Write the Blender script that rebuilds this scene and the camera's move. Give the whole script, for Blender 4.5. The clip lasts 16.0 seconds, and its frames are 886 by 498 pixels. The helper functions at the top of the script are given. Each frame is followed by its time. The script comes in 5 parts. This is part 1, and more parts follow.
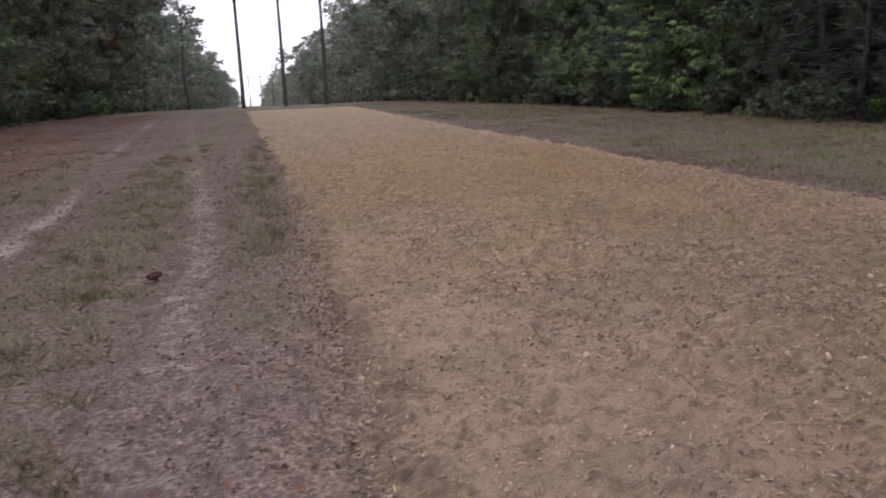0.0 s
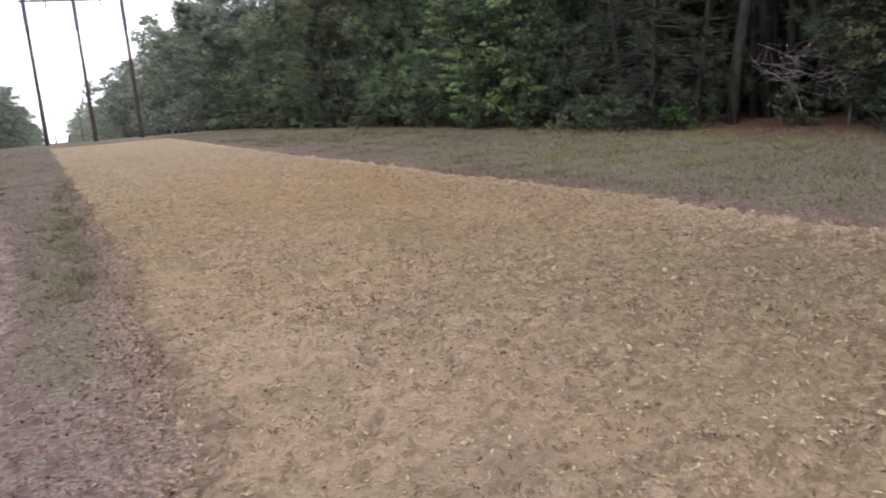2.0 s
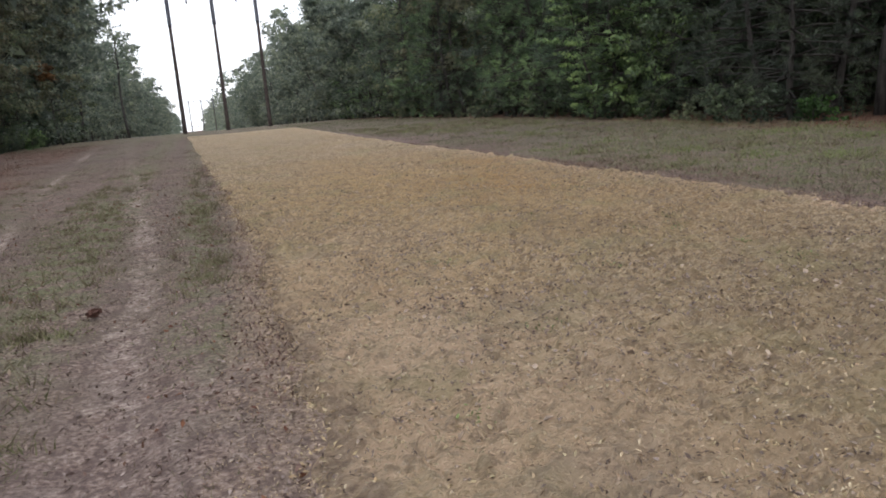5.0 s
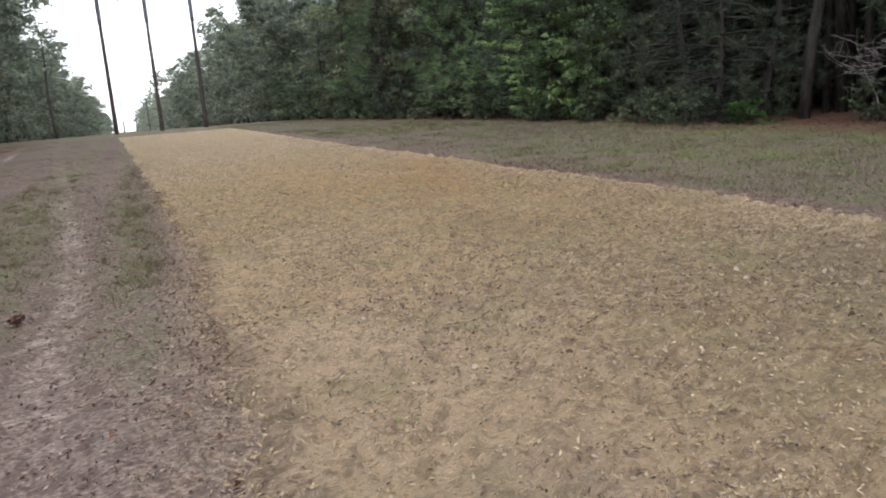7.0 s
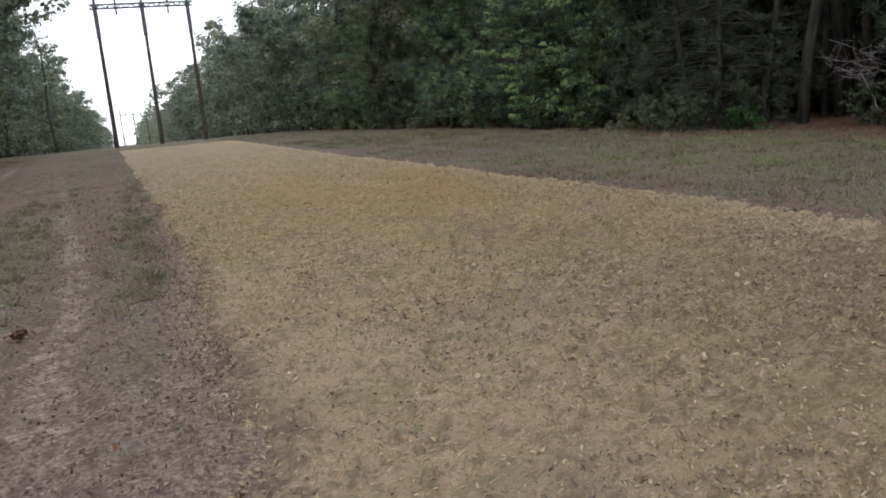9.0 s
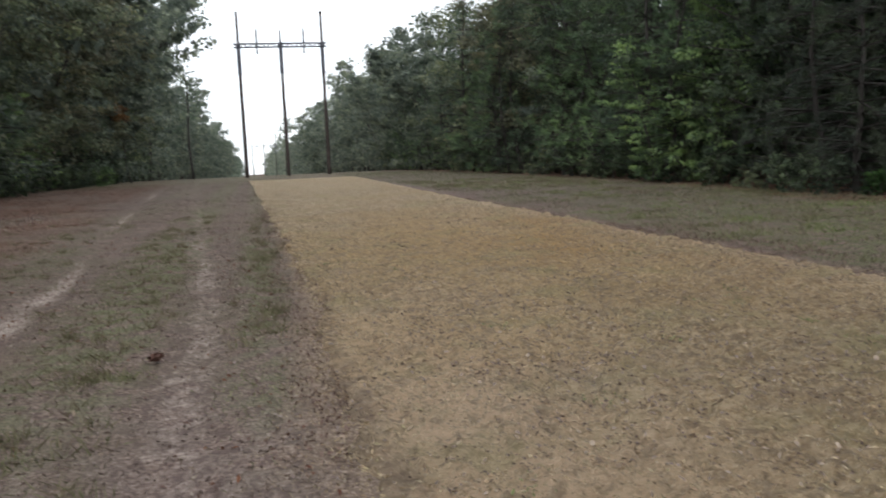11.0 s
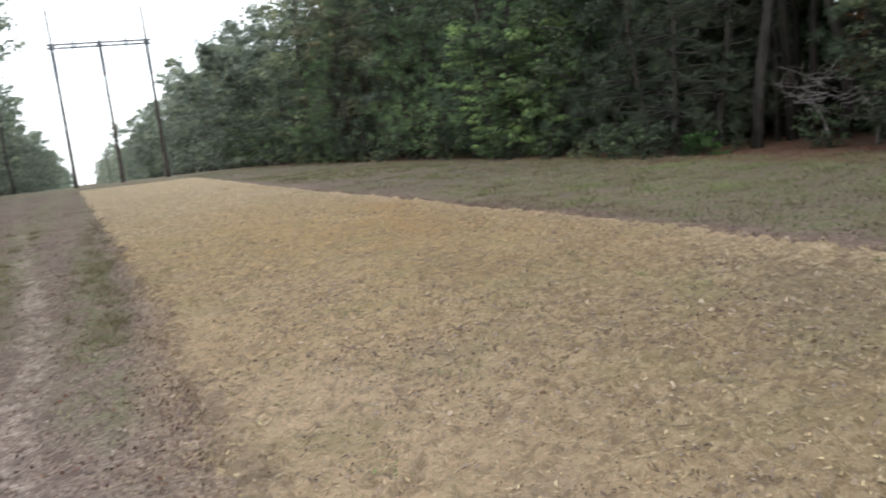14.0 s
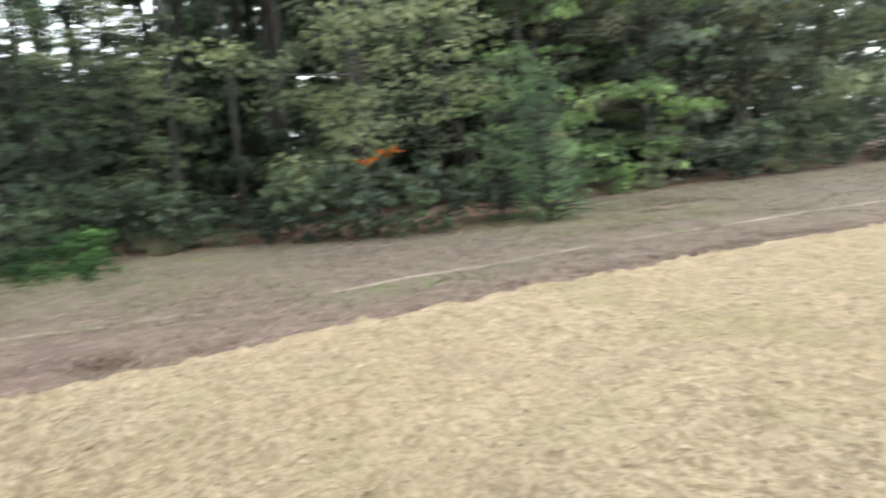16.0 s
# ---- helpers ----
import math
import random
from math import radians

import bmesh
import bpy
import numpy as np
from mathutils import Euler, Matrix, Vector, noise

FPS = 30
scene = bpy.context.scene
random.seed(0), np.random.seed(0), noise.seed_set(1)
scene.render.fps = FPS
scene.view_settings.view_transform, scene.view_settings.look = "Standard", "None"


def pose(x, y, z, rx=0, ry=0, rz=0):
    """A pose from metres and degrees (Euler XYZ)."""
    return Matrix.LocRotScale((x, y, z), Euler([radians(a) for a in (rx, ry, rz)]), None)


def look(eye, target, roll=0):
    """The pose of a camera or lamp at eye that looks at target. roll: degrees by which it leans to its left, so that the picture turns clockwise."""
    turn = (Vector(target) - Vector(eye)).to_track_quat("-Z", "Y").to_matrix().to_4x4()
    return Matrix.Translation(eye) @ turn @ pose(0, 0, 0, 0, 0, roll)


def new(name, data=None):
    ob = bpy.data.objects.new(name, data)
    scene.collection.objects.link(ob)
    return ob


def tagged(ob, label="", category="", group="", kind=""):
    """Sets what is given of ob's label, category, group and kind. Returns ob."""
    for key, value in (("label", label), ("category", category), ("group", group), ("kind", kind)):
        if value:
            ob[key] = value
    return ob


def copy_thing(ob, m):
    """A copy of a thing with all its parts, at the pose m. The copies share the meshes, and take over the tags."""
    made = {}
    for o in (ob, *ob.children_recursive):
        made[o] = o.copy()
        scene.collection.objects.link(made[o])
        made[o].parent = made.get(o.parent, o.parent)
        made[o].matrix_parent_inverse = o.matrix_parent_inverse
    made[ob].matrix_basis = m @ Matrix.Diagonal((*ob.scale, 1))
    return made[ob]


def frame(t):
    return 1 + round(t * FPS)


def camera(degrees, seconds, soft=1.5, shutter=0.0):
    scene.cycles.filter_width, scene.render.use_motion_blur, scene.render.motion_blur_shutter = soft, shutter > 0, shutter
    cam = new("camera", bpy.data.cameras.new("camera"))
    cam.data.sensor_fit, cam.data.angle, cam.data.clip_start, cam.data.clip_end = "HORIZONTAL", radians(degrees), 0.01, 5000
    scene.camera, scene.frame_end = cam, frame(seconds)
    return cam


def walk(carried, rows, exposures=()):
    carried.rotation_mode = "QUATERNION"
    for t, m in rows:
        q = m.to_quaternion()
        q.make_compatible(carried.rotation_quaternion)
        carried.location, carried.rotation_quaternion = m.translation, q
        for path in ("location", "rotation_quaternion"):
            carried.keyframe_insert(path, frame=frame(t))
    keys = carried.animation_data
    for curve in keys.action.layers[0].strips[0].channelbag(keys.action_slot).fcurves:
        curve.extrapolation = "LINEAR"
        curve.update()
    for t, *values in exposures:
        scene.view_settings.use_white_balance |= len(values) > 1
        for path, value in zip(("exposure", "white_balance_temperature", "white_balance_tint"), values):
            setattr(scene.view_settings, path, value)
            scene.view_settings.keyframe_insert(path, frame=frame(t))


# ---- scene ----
cam = camera(60.2, 16.0, soft=1.8, shutter=0.3)
# seconds, eye x y z, turn rx ry rz; y runs along the cleared strip, x to its right
ROWS = [
    (0, -0.044, 0.005, 1.514, 78.55, 2.44, -13.85),
    (0.5, -0.011, 0.015, 1.524, 80.57, 1.83, -17.89),
    (1, -0.019, 0.01, 1.541, 82.99, 3.19, -15.26),
    (1.5, 0.005, -0.023, 1.534, 81.65, 3.99, -18.81),
    (2, 0.056, -0.061, 1.517, 79.41, 4.82, -26.66),
    (2.5, 0.084, -0.064, 1.509, 78.82, 5, -30.21),
    (3, 0.054, -0.035, 1.511, 79.38, 4.66, -24.77),
    (3.5, 0.019, -0.008, 1.515, 79.64, 4.2, -18.5),
    (3.7, 0.014, -0.005, 1.533, 79.88, 4.17, -15.81),
    (5.8, 0.01, 0.022, 1.527, 79.05, 4.69, -19.43),
    (6, 0.012, 0.035, 1.514, 78.95, 4.45, -19.57),
    (6.5, 0.014, 0.045, 1.511, 78.64, 4.04, -19.67),
    (7, 0.032, 0.03, 1.517, 79.18, 4.48, -22.38),
    (7.5, 0.055, 0.011, 1.513, 78.8, 5.23, -25.18),
    (8, 0.051, 0.012, 1.512, 78.97, 4.55, -24.4),
    (8.5, 0.048, 0.016, 1.512, 78.93, 5.09, -23.44),
    (8.7, 0.041, 0.022, 1.516, 79.4, 5.29, -23.08),
    (10.8, -0.047, 0.001, 1.59, 81.37, 1.6, -15.98),
    (11, -0.056, 0.01, 1.623, 83.57, 2.48, -13.79),
    (11.5, -0.091, 0.022, 1.638, 84.38, 2.13, -8.95),
    (12, -0.083, 0.019, 1.635, 83.74, 2.71, -9.07),
    (12.5, -0.069, 0.014, 1.62, 82.47, 3.02, -9.8),
    (13, -0.018, -0.008, 1.592, 81.05, 4.69, -13.14),
    (13.5, 0.065, -0.014, 1.571, 80.4, 4.78, -18.63),
    (14, 0.019, 0.003, 1.568, 81.84, 6.54, -25.17),
    (14.5, -0.034, 0.049, 1.568, 79.68, 7.15, -42.47),
    (15, -0.012, 0.03, 1.534, 79.11, 6.44, -65.89),
    (15.5, 0.016, -0.032, 1.536, 80.83, 5.39, -91.8),
    (16, 0, -0.138, 1.571, 81.97, 5.32, -118.65),
]
EXPOSURES = [(0.0, 0.26, 6310, 28), (0.5, 0.26, 6310, 26), (1.0, 0.62, 6310, 25), (1.5, 0.69, 6330, 22), (2.0, 0.86, 6360, 19), (3.5, 0.99, 6360, 13), (6.0, 0.26, 6410, 14), (6.5, 0.73, 6410, 13), (7.0, 0.80, 6410, 12), (7.5, 0.78, 6410, 11), (8.0, 0.29, 6410, 10), (8.5, 0.39, 6410, 10),
             (11.0, 0.32, 6410, 9), (11.5, 0.74, 6410, 9), (13.0, 0.91, 6410, 8), (14.5, 0.92, 6410, 6), (15.0, 1.6, 6410, 5), (15.5, 1.86, 6410, 4), (16.0, 1.84, 6400, 3)]
walk(cam, [(t, pose(x, y, z, rx, ry, rz)) for t, x, y, z, rx, ry, rz in ROWS], EXPOSURES)

# ---- sky and light: bright overcast ----
world = bpy.data.worlds.new("overcast_sky")
scene.world = world
world.use_nodes = True
wt = world.node_tree
sky = wt.nodes.new("ShaderNodeTexSky")
sky.sky_type, sky.sun_disc = "NISHITA", False
sky.sun_elevation, sky.sun_rotation = radians(44), radians(212)
cloud = wt.nodes.new("ShaderNodeMix")
cloud.data_type = "RGBA"
cloud.inputs["Factor"].default_value = 0.85
cloud.inputs["B"].default_value = (11.5, 11.8, 12.3, 1)
wt.links.new(sky.outputs["Color"], cloud.inputs["A"])
wt.links.new(cloud.outputs["Result"], wt.nodes["Background"].inputs["Color"])
wt.nodes["Background"].inputs["Strength"].default_value = 0.113
sun = new("sun", bpy.data.lights.new("sun", "SUN"))
sun.data.energy, sun.data.angle, sun.data.color = 0.66, radians(30), (1.0, 0.96, 0.9)
sun.matrix_world = look((0, 0, 60), (0 - 60 * math.cos(radians(44)) * math.sin(radians(212)) / math.sin(radians(44)),
                                     0 - 60 * math.cos(radians(44)) * math.cos(radians(212)) / math.sin(radians(44)), 0))

rng = np.random.default_rng(7)


# ---- materials ----
def mat(name, rough=0.9, spec=0.2):
    m = bpy.data.materials.new(name)
    m.use_nodes = True
    b = m.node_tree.nodes["Principled BSDF"]
    b.inputs["Roughness"].default_value = rough
    b.inputs["Specular IOR Level"].default_value = spec
    return m, m.node_tree, b


def node(tree, kind, **values):
    n = tree.nodes.new(kind)
    for key, value in values.items():
        n.inputs[key].default_value = value
    return n


def mix(tree, fac, a, b, blend="MIX"):
    n = tree.nodes.new("ShaderNodeMix")
    n.data_type, n.blend_type = "RGBA", blend
    for key, value in (("Factor", fac), ("A", a), ("B", b)):
        if isinstance(value, (int, float)):
            n.inputs[key].default_value = value
        elif isinstance(value, tuple):
            n.inputs[key].default_value = (*value, 1)
        else:
            tree.links.new(value, n.inputs[key])
    return n.outputs["Result"]


def ramp(tree, value, stops):
    n = tree.nodes.new("ShaderNodeValToRGB")
    while len(n.color_ramp.elements) < len(stops):
        n.color_ramp.elements.new(0.5)
    for e, (p, c) in zip(n.color_ramp.elements, stops):
        e.position, e.color = p, (*c, 1) if isinstance(c, tuple) else (c, c, c, 1)
    tree.links.new(value, n.inputs["Fac"])
    return n.outputs["Color"]


def grain(tree, scale, detail=6.0, rough=0.6, stretch=None, seed=0.0):
    co = tree.nodes.new("ShaderNodeNewGeometry").outputs["Position"]
    mp = tree.nodes.new("ShaderNodeMapping")
    mp.inputs["Location"].default_value = (seed * 13.7, seed * 7.1, seed * 3.3)
    if stretch:
        mp.inputs["Scale"].default_value = stretch
    tree.links.new(co, mp.inputs["Vector"])
    n = node(tree, "ShaderNodeTexNoise", Scale=scale, Detail=detail, Roughness=rough)
    tree.links.new(mp.outputs["Vector"], n.inputs["Vector"])
    return n.outputs["Fac"]


def bump(tree, bsdf, height, strength, distance):
    n = node(tree, "ShaderNodeBump", Strength=strength, Distance=distance)
    tree.links.new(height, n.inputs["Height"])
    tree.links.new(n.outputs["Normal"], bsdf.inputs["Normal"])


def attribute(tree, name):
    n = tree.nodes.new("ShaderNodeAttribute")
    n.attribute_name = name
    return n.outputs["Fac"]


def arith(tree, op, a, b, clamp=False):
    n = tree.nodes.new("ShaderNodeMath")
    n.operation, n.use_clamp = op, clamp
    for i, v in enumerate((a, b)):
        if isinstance(v, (int, float)):
            n.inputs[i].default_value = v
        else:
            tree.links.new(v, n.inputs[i])
    return n.outputs[0]


def ground_material():
    m, t, b = mat("dry_grass_and_soil")
    fine, mid, wide = grain(t, 34, 7, 0.62), grain(t, 4, 5, 0.6, seed=1), grain(t, 0.6, 4, 0.6, seed=2)
    lump = grain(t, 9, 5, 0.6, (1.0, 0.7, 1.0), seed=8)
    soil = ramp(t, fine, [(0.34, (0.072, 0.048, 0.041)), (0.46, (0.14, 0.096, 0.08)), (0.55, (0.21, 0.152, 0.126)), (0.66, (0.325, 0.254, 0.212))])
    soil = mix(t, ramp(t, lump, [(0.38, 0.6), (0.47, 0.0)]), soil, (0.085, 0.06, 0.053))
    soil = mix(t, ramp(t, mid, [(0.45, 0.0), (0.56, 0.75)]), soil, (0.115, 0.08, 0.067))
    soil = mix(t, ramp(t, wide, [(0.46, 0.0), (0.62, 0.5)]), soil, (0.145, 0.118, 0.08))
    dry = ramp(t, fine, [(0.36, (0.06, 0.05, 0.039)), (0.5, (0.109, 0.093, 0.072)), (0.64, (0.172, 0.148, 0.117))])
    soil = mix(t, arith(t, "MULTIPLY", attribute(t, "verge"), ramp(t, mid, [(0.4, 0.35), (0.56, 0.95)])), soil, dry)
    litter = ramp(t, fine, [(0.36, (0.065, 0.032, 0.021)), (0.5, (0.14, 0.072, 0.047)), (0.65, (0.22, 0.13, 0.09))])
    fac = arith(t, "MULTIPLY", attribute(t, "litter"), ramp(t, mid, [(0.38, 0.35), (0.55, 1.0)]))
    soil = mix(t, fac, soil, litter)
    green = ramp(t, fine, [(0.38, (0.068, 0.074, 0.036)), (0.62, (0.19, 0.19, 0.1))])
    fac = arith(t, "MULTIPLY", attribute(t, "green"), ramp(t, mid, [(0.45, 0.05), (0.57, 0.9)]))
    soil = mix(t, fac, soil, green)
    mauve = ramp(t, fine, [(0.34, (0.114, 0.082, 0.072)), (0.5, (0.215, 0.163, 0.143)), (0.66, (0.345, 0.278, 0.246))])
    mauve = mix(t, ramp(t, lump, [(0.41, 0.8), (0.5, 0.0)]), mauve, (0.13, 0.094, 0.083))
    soil = mix(t, arith(t, "MULTIPLY", attribute(t, "mauve"), ramp(t, mid, [(0.38, 0.35), (0.55, 1.0)])), soil, mauve)
    sand = ramp(t, fine, [(0.36, (0.22, 0.172, 0.145)), (0.5, (0.345, 0.283, 0.24)), (0.62, (0.5, 0.425, 0.365))])
    speck = grain(t, 7, 6, 0.7, (1.0, 0.8, 1.0), seed=9)
    fac = ramp(t, arith(t, "ADD", arith(t, "MULTIPLY", attribute(t, "sand"), 0.6), arith(t, "MULTIPLY", arith(t, "SUBTRACT", speck, 0.5), 1.5)), [(0.22, 0.0), (0.55, 0.85)])
    soil = mix(t, fac, soil, sand)
    straw = ramp(t, fine, [(0.38, (0.17, 0.12, 0.088)), (0.5, (0.285, 0.21, 0.148)), (0.6, (0.41, 0.315, 0.23))])
    soil = mix(t, ramp(t, arith(t, "ADD", attribute(t, "straw"), arith(t, "MULTIPLY", arith(t, "SUBTRACT", lump, 0.5), 1.2)), [(0.3, 0.0), (1.0, 0.6)]), soil, straw)
    pale = mix(t, ramp(t, lump, [(0.4, 0.85), (0.48, 0.0)]), sand, (0.17, 0.115, 0.09))
    soil = mix(t, ramp(t, arith(t, "ADD", attribute(t, "track"), arith(t, "MULTIPLY", arith(t, "SUBTRACT", mid, 0.5), 0.9)), [(0.24, 0.0), (0.75, 0.9)]), soil, pale)
    t.links.new(soil, b.inputs["Base Color"])
    bump(t, b, arith(t, "ADD", fine, arith(t, "ADD", mid, lump)), 0.8, 0.05)
    return m


def plot_material():
    m, t, b = mat("tilled_straw_soil")
    fine, mid, wide = grain(t, 42, 7, 0.68), grain(t, 8, 6, 0.68, (1.0, 1.35, 1.0), seed=3), grain(t, 0.45, 3, 0.6, seed=4)
    c = ramp(t, fine, [(0.39, (0.2, 0.138, 0.09)), (0.46, (0.47, 0.333, 0.19)), (0.53, (0.655, 0.48, 0.285)), (0.6, (0.82, 0.67, 0.48))])
    crumb = grain(t, 17, 6, 0.7, (1.0, 1.2, 1.0), seed=14)
    # shade of hollows and bright lump tops painted as dark and pale spots
    c = mix(t, ramp(t, crumb, [(0.42, 0.8), (0.475, 0.0)]), c, (0.22, 0.155, 0.11))
    c = mix(t, ramp(t, crumb, [(0.53, 0.0), (0.58, 0.65)]), c, (0.84, 0.71, 0.52))
    c = mix(t, ramp(t, mid, [(0.4, 0.6), (0.475, 0.0)]), c, (0.27, 0.2, 0.145))
    c = mix(t, ramp(t, mid, [(0.52, 0.0), (0.59, 0.65)]), c, (0.76, 0.62, 0.44))
    pit_shade = grain(t, 4.2, 5, 0.65, (1.0, 1.3, 1.0), seed=7)
    c = mix(t, ramp(t, pit_shade, [(0.39, 0.4), (0.475, 0.0)]), c, (0.31, 0.235, 0.165))
    c = mix(t, ramp(t, grain(t, 2.3, 4, 0.6, seed=13), [(0.36, 0.22), (0.45, 0.0)]), c, (0.4, 0.32, 0.245))
    c = mix(t, ramp(t, grain(t, 3.1, 4, 0.6, seed=12), [(0.55, 0.0), (0.66, 0.3)]), c, (0.38, 0.34, 0.2))
    c = mix(t, arith(t, "MULTIPLY", attribute(t, "rust"), ramp(t, mid, [(0.35, 0.3), (0.6, 0.85)])), c, (0.5, 0.3, 0.12))
    c = mix(t, ramp(t, wide, [(0.44, 0.0), (0.62, 0.3)]), c, (0.5, 0.345, 0.18))
    c = mix(t, arith(t, "MULTIPLY", attribute(t, "dull"), ramp(t, mid, [(0.4, 0.9), (0.6, 0.45)])), c, (0.28, 0.222, 0.15))
    c = mix(t, arith(t, "MULTIPLY", attribute(t, "pale"), ramp(t, mid, [(0.42, 0.25), (0.52, 0.85)])), c, (0.8, 0.592, 0.418))
    c = mix(t, arith(t, "MULTIPLY", attribute(t, "ochre"), ramp(t, mid, [(0.42, 0.1), (0.52, 0.7)])), c, (0.62, 0.425, 0.2))
    c = mix(t, arith(t, "MULTIPLY", attribute(t, "straw"), 0.6), c, ramp(t, crumb, [(0.4, (0.5, 0.38, 0.24)), (0.6, (0.72, 0.57, 0.385))]))
    far = grain(t, 0.9, 4, 0.6, seed=5)
    c = mix(t, ramp(t, far, [(0.52, 0.0), (0.66, 0.45)]), c, (0.42, 0.375, 0.2))
    c = mix(t, ramp(t, grain(t, 1.3, 5, 0.65, seed=15), [(0.54, 0.0), (0.68, 0.35)]), c, (0.38, 0.295, 0.23))
    frayed = arith(t, "ADD", attribute(t, "frayed"), arith(t, "MULTIPLY", arith(t, "SUBTRACT", pit_shade, 0.5), 1.6))
    c = mix(t, ramp(t, frayed, [(0.34, 0.0), (0.8, 0.7)]), c, ramp(t, crumb, [(0.42, (0.16, 0.116, 0.092)), (0.5, (0.235, 0.175, 0.138)), (0.6, (0.33, 0.255, 0.195))]))
    t.links.new(c, b.inputs["Base Color"])
    bump(t, b, arith(t, "ADD", arith(t, "ADD", fine, arith(t, "MULTIPLY", crumb, 1.5)), arith(t, "MULTIPLY", mid, 2.5)), 1.0, 0.09)
    return m


def scatter_material(name, colours, rough=0.9, mottle=0.0):
    """Loose bits: a colour for each piece."""
    m, t, b = mat(name, rough)
    r = t.nodes.new("ShaderNodeNewGeometry").outputs["Random Per Island"]
    n = len(colours)
    c = ramp(t, r, [((i + 0.5) / n, c) for i, c in enumerate(colours)])
    c = mix(t, 0.35, c, ramp(t, grain(t, 25), [(0.3, (0.3, 0.3, 0.3)), (0.7, (1, 1, 1))]), "MULTIPLY")
    c = mix(t, mottle, c, ramp(t, grain(t, 0.9, 4, 0.6, seed=6), [(0.4, (0.62, 0.55, 0.5)), (0.5, (1, 1, 1)), (0.6, (1.1, 1.2, 1.0))]), "MULTIPLY")
    t.links.new(c, b.inputs["Base Color"])
    return m


def leaf_material(name, colours, through_share=0.42, tint=0.35, grey=0.3):
    m, t, b = mat(name, 0.6, 0.2)
    r = t.nodes.new("ShaderNodeNewGeometry").outputs["Random Per Island"]
    n = len(colours)
    mean = [sum(c[k] for c in colours) / n for k in range(3)]
    colours = [tuple(1.12 * (1 - grey) * (0.6 * mean[k] + 0.4 * c[k]) + 1.12 * grey * (0.97, 1.0, 1.03)[k] * sum(c) / 3 for k in range(3)) for c in colours]
    c = ramp(t, r, [((i + 0.5) / n, c) for i, c in enumerate(colours)])
    o = t.nodes.new("ShaderNodeObjectInfo").outputs["Random"]
    c = mix(t, tint, c, ramp(t, o, [(0.0, (0.52, 0.64, 0.5)), (0.35, (1, 1, 0.8)), (0.65, (0.8, 0.9, 0.8)), (1.0, (1.12, 1.12, 0.9))]), "MULTIPLY")
    # shaded gaps and lit boughs painted as dark and bright clumps
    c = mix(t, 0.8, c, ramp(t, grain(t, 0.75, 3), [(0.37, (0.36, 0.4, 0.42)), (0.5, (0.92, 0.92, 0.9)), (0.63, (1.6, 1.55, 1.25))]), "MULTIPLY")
    t.links.new(c, b.inputs["Base Color"])
    tr = t.nodes.new("ShaderNodeBsdfTranslucent")
    t.links.new(c, tr.inputs["Color"])
    ms = node(t, "ShaderNodeMixShader", Fac=through_share)
    t.links.new(b.outputs["BSDF"], ms.inputs[1])
    t.links.new(tr.outputs["BSDF"], ms.inputs[2])
    t.links.new(ms.outputs["Shader"], t.nodes["Material Output"].inputs["Surface"])
    return m


def bark_material(name, dark, light):
    m, t, b = mat(name, 0.95)
    f = grain(t, 9, 6, 0.7, (1, 1, 0.22))
    c = ramp(t, f, [(0.35, dark), (0.7, light)])
    t.links.new(c, b.inputs["Base Color"])
    bump(t, b, f, 0.9, 0.04)
    return m


GROUND, PLOT = ground_material(), plot_material()
PINE_BARK = bark_material("pine_bark", (0.022, 0.02, 0.019), (0.085, 0.078, 0.072))
GREY_BARK = bark_material("grey_bark", (0.035, 0.032, 0.03), (0.13, 0.12, 0.11))
POLE_WOOD = bark_material("weathered_pole_wood", (0.035, 0.028, 0.026), (0.11, 0.09, 0.082))
TWIG = bark_material("dead_grey_twigs", (0.18, 0.16, 0.16), (0.42, 0.38, 0.38))
STEEL = bark_material("weathered_steel", (0.06, 0.062, 0.075), (0.15, 0.155, 0.175))
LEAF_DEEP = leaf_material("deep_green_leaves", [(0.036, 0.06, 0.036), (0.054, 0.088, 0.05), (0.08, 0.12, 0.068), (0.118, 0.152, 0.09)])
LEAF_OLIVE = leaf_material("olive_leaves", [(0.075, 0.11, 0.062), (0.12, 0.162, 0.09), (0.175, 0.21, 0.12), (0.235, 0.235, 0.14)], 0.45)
# paler and bluer green: distance haze is mixed into the leaf colour
LEAF_HAZE = leaf_material("haze_grey_leaves", [(0.0983, 0.132, 0.103), (0.145, 0.186, 0.144), (0.19, 0.23, 0.183), (0.241, 0.26, 0.218)], 0.48)
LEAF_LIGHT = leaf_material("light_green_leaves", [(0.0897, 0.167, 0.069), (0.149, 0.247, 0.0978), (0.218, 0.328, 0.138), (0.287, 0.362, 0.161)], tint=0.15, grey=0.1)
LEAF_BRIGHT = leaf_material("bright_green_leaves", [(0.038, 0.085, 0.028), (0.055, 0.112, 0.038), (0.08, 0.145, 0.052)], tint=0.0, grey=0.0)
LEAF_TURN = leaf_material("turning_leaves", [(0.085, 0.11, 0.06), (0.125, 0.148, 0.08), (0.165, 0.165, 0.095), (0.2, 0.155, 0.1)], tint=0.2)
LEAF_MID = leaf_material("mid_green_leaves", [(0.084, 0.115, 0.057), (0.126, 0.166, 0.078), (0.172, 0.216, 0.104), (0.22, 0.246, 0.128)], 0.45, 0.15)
LEAF_ORANGE = leaf_material("orange_leaves", [(0.27, 0.085, 0.02), (0.34, 0.125, 0.03), (0.24, 0.065, 0.02)], tint=0.0, grey=0.0)
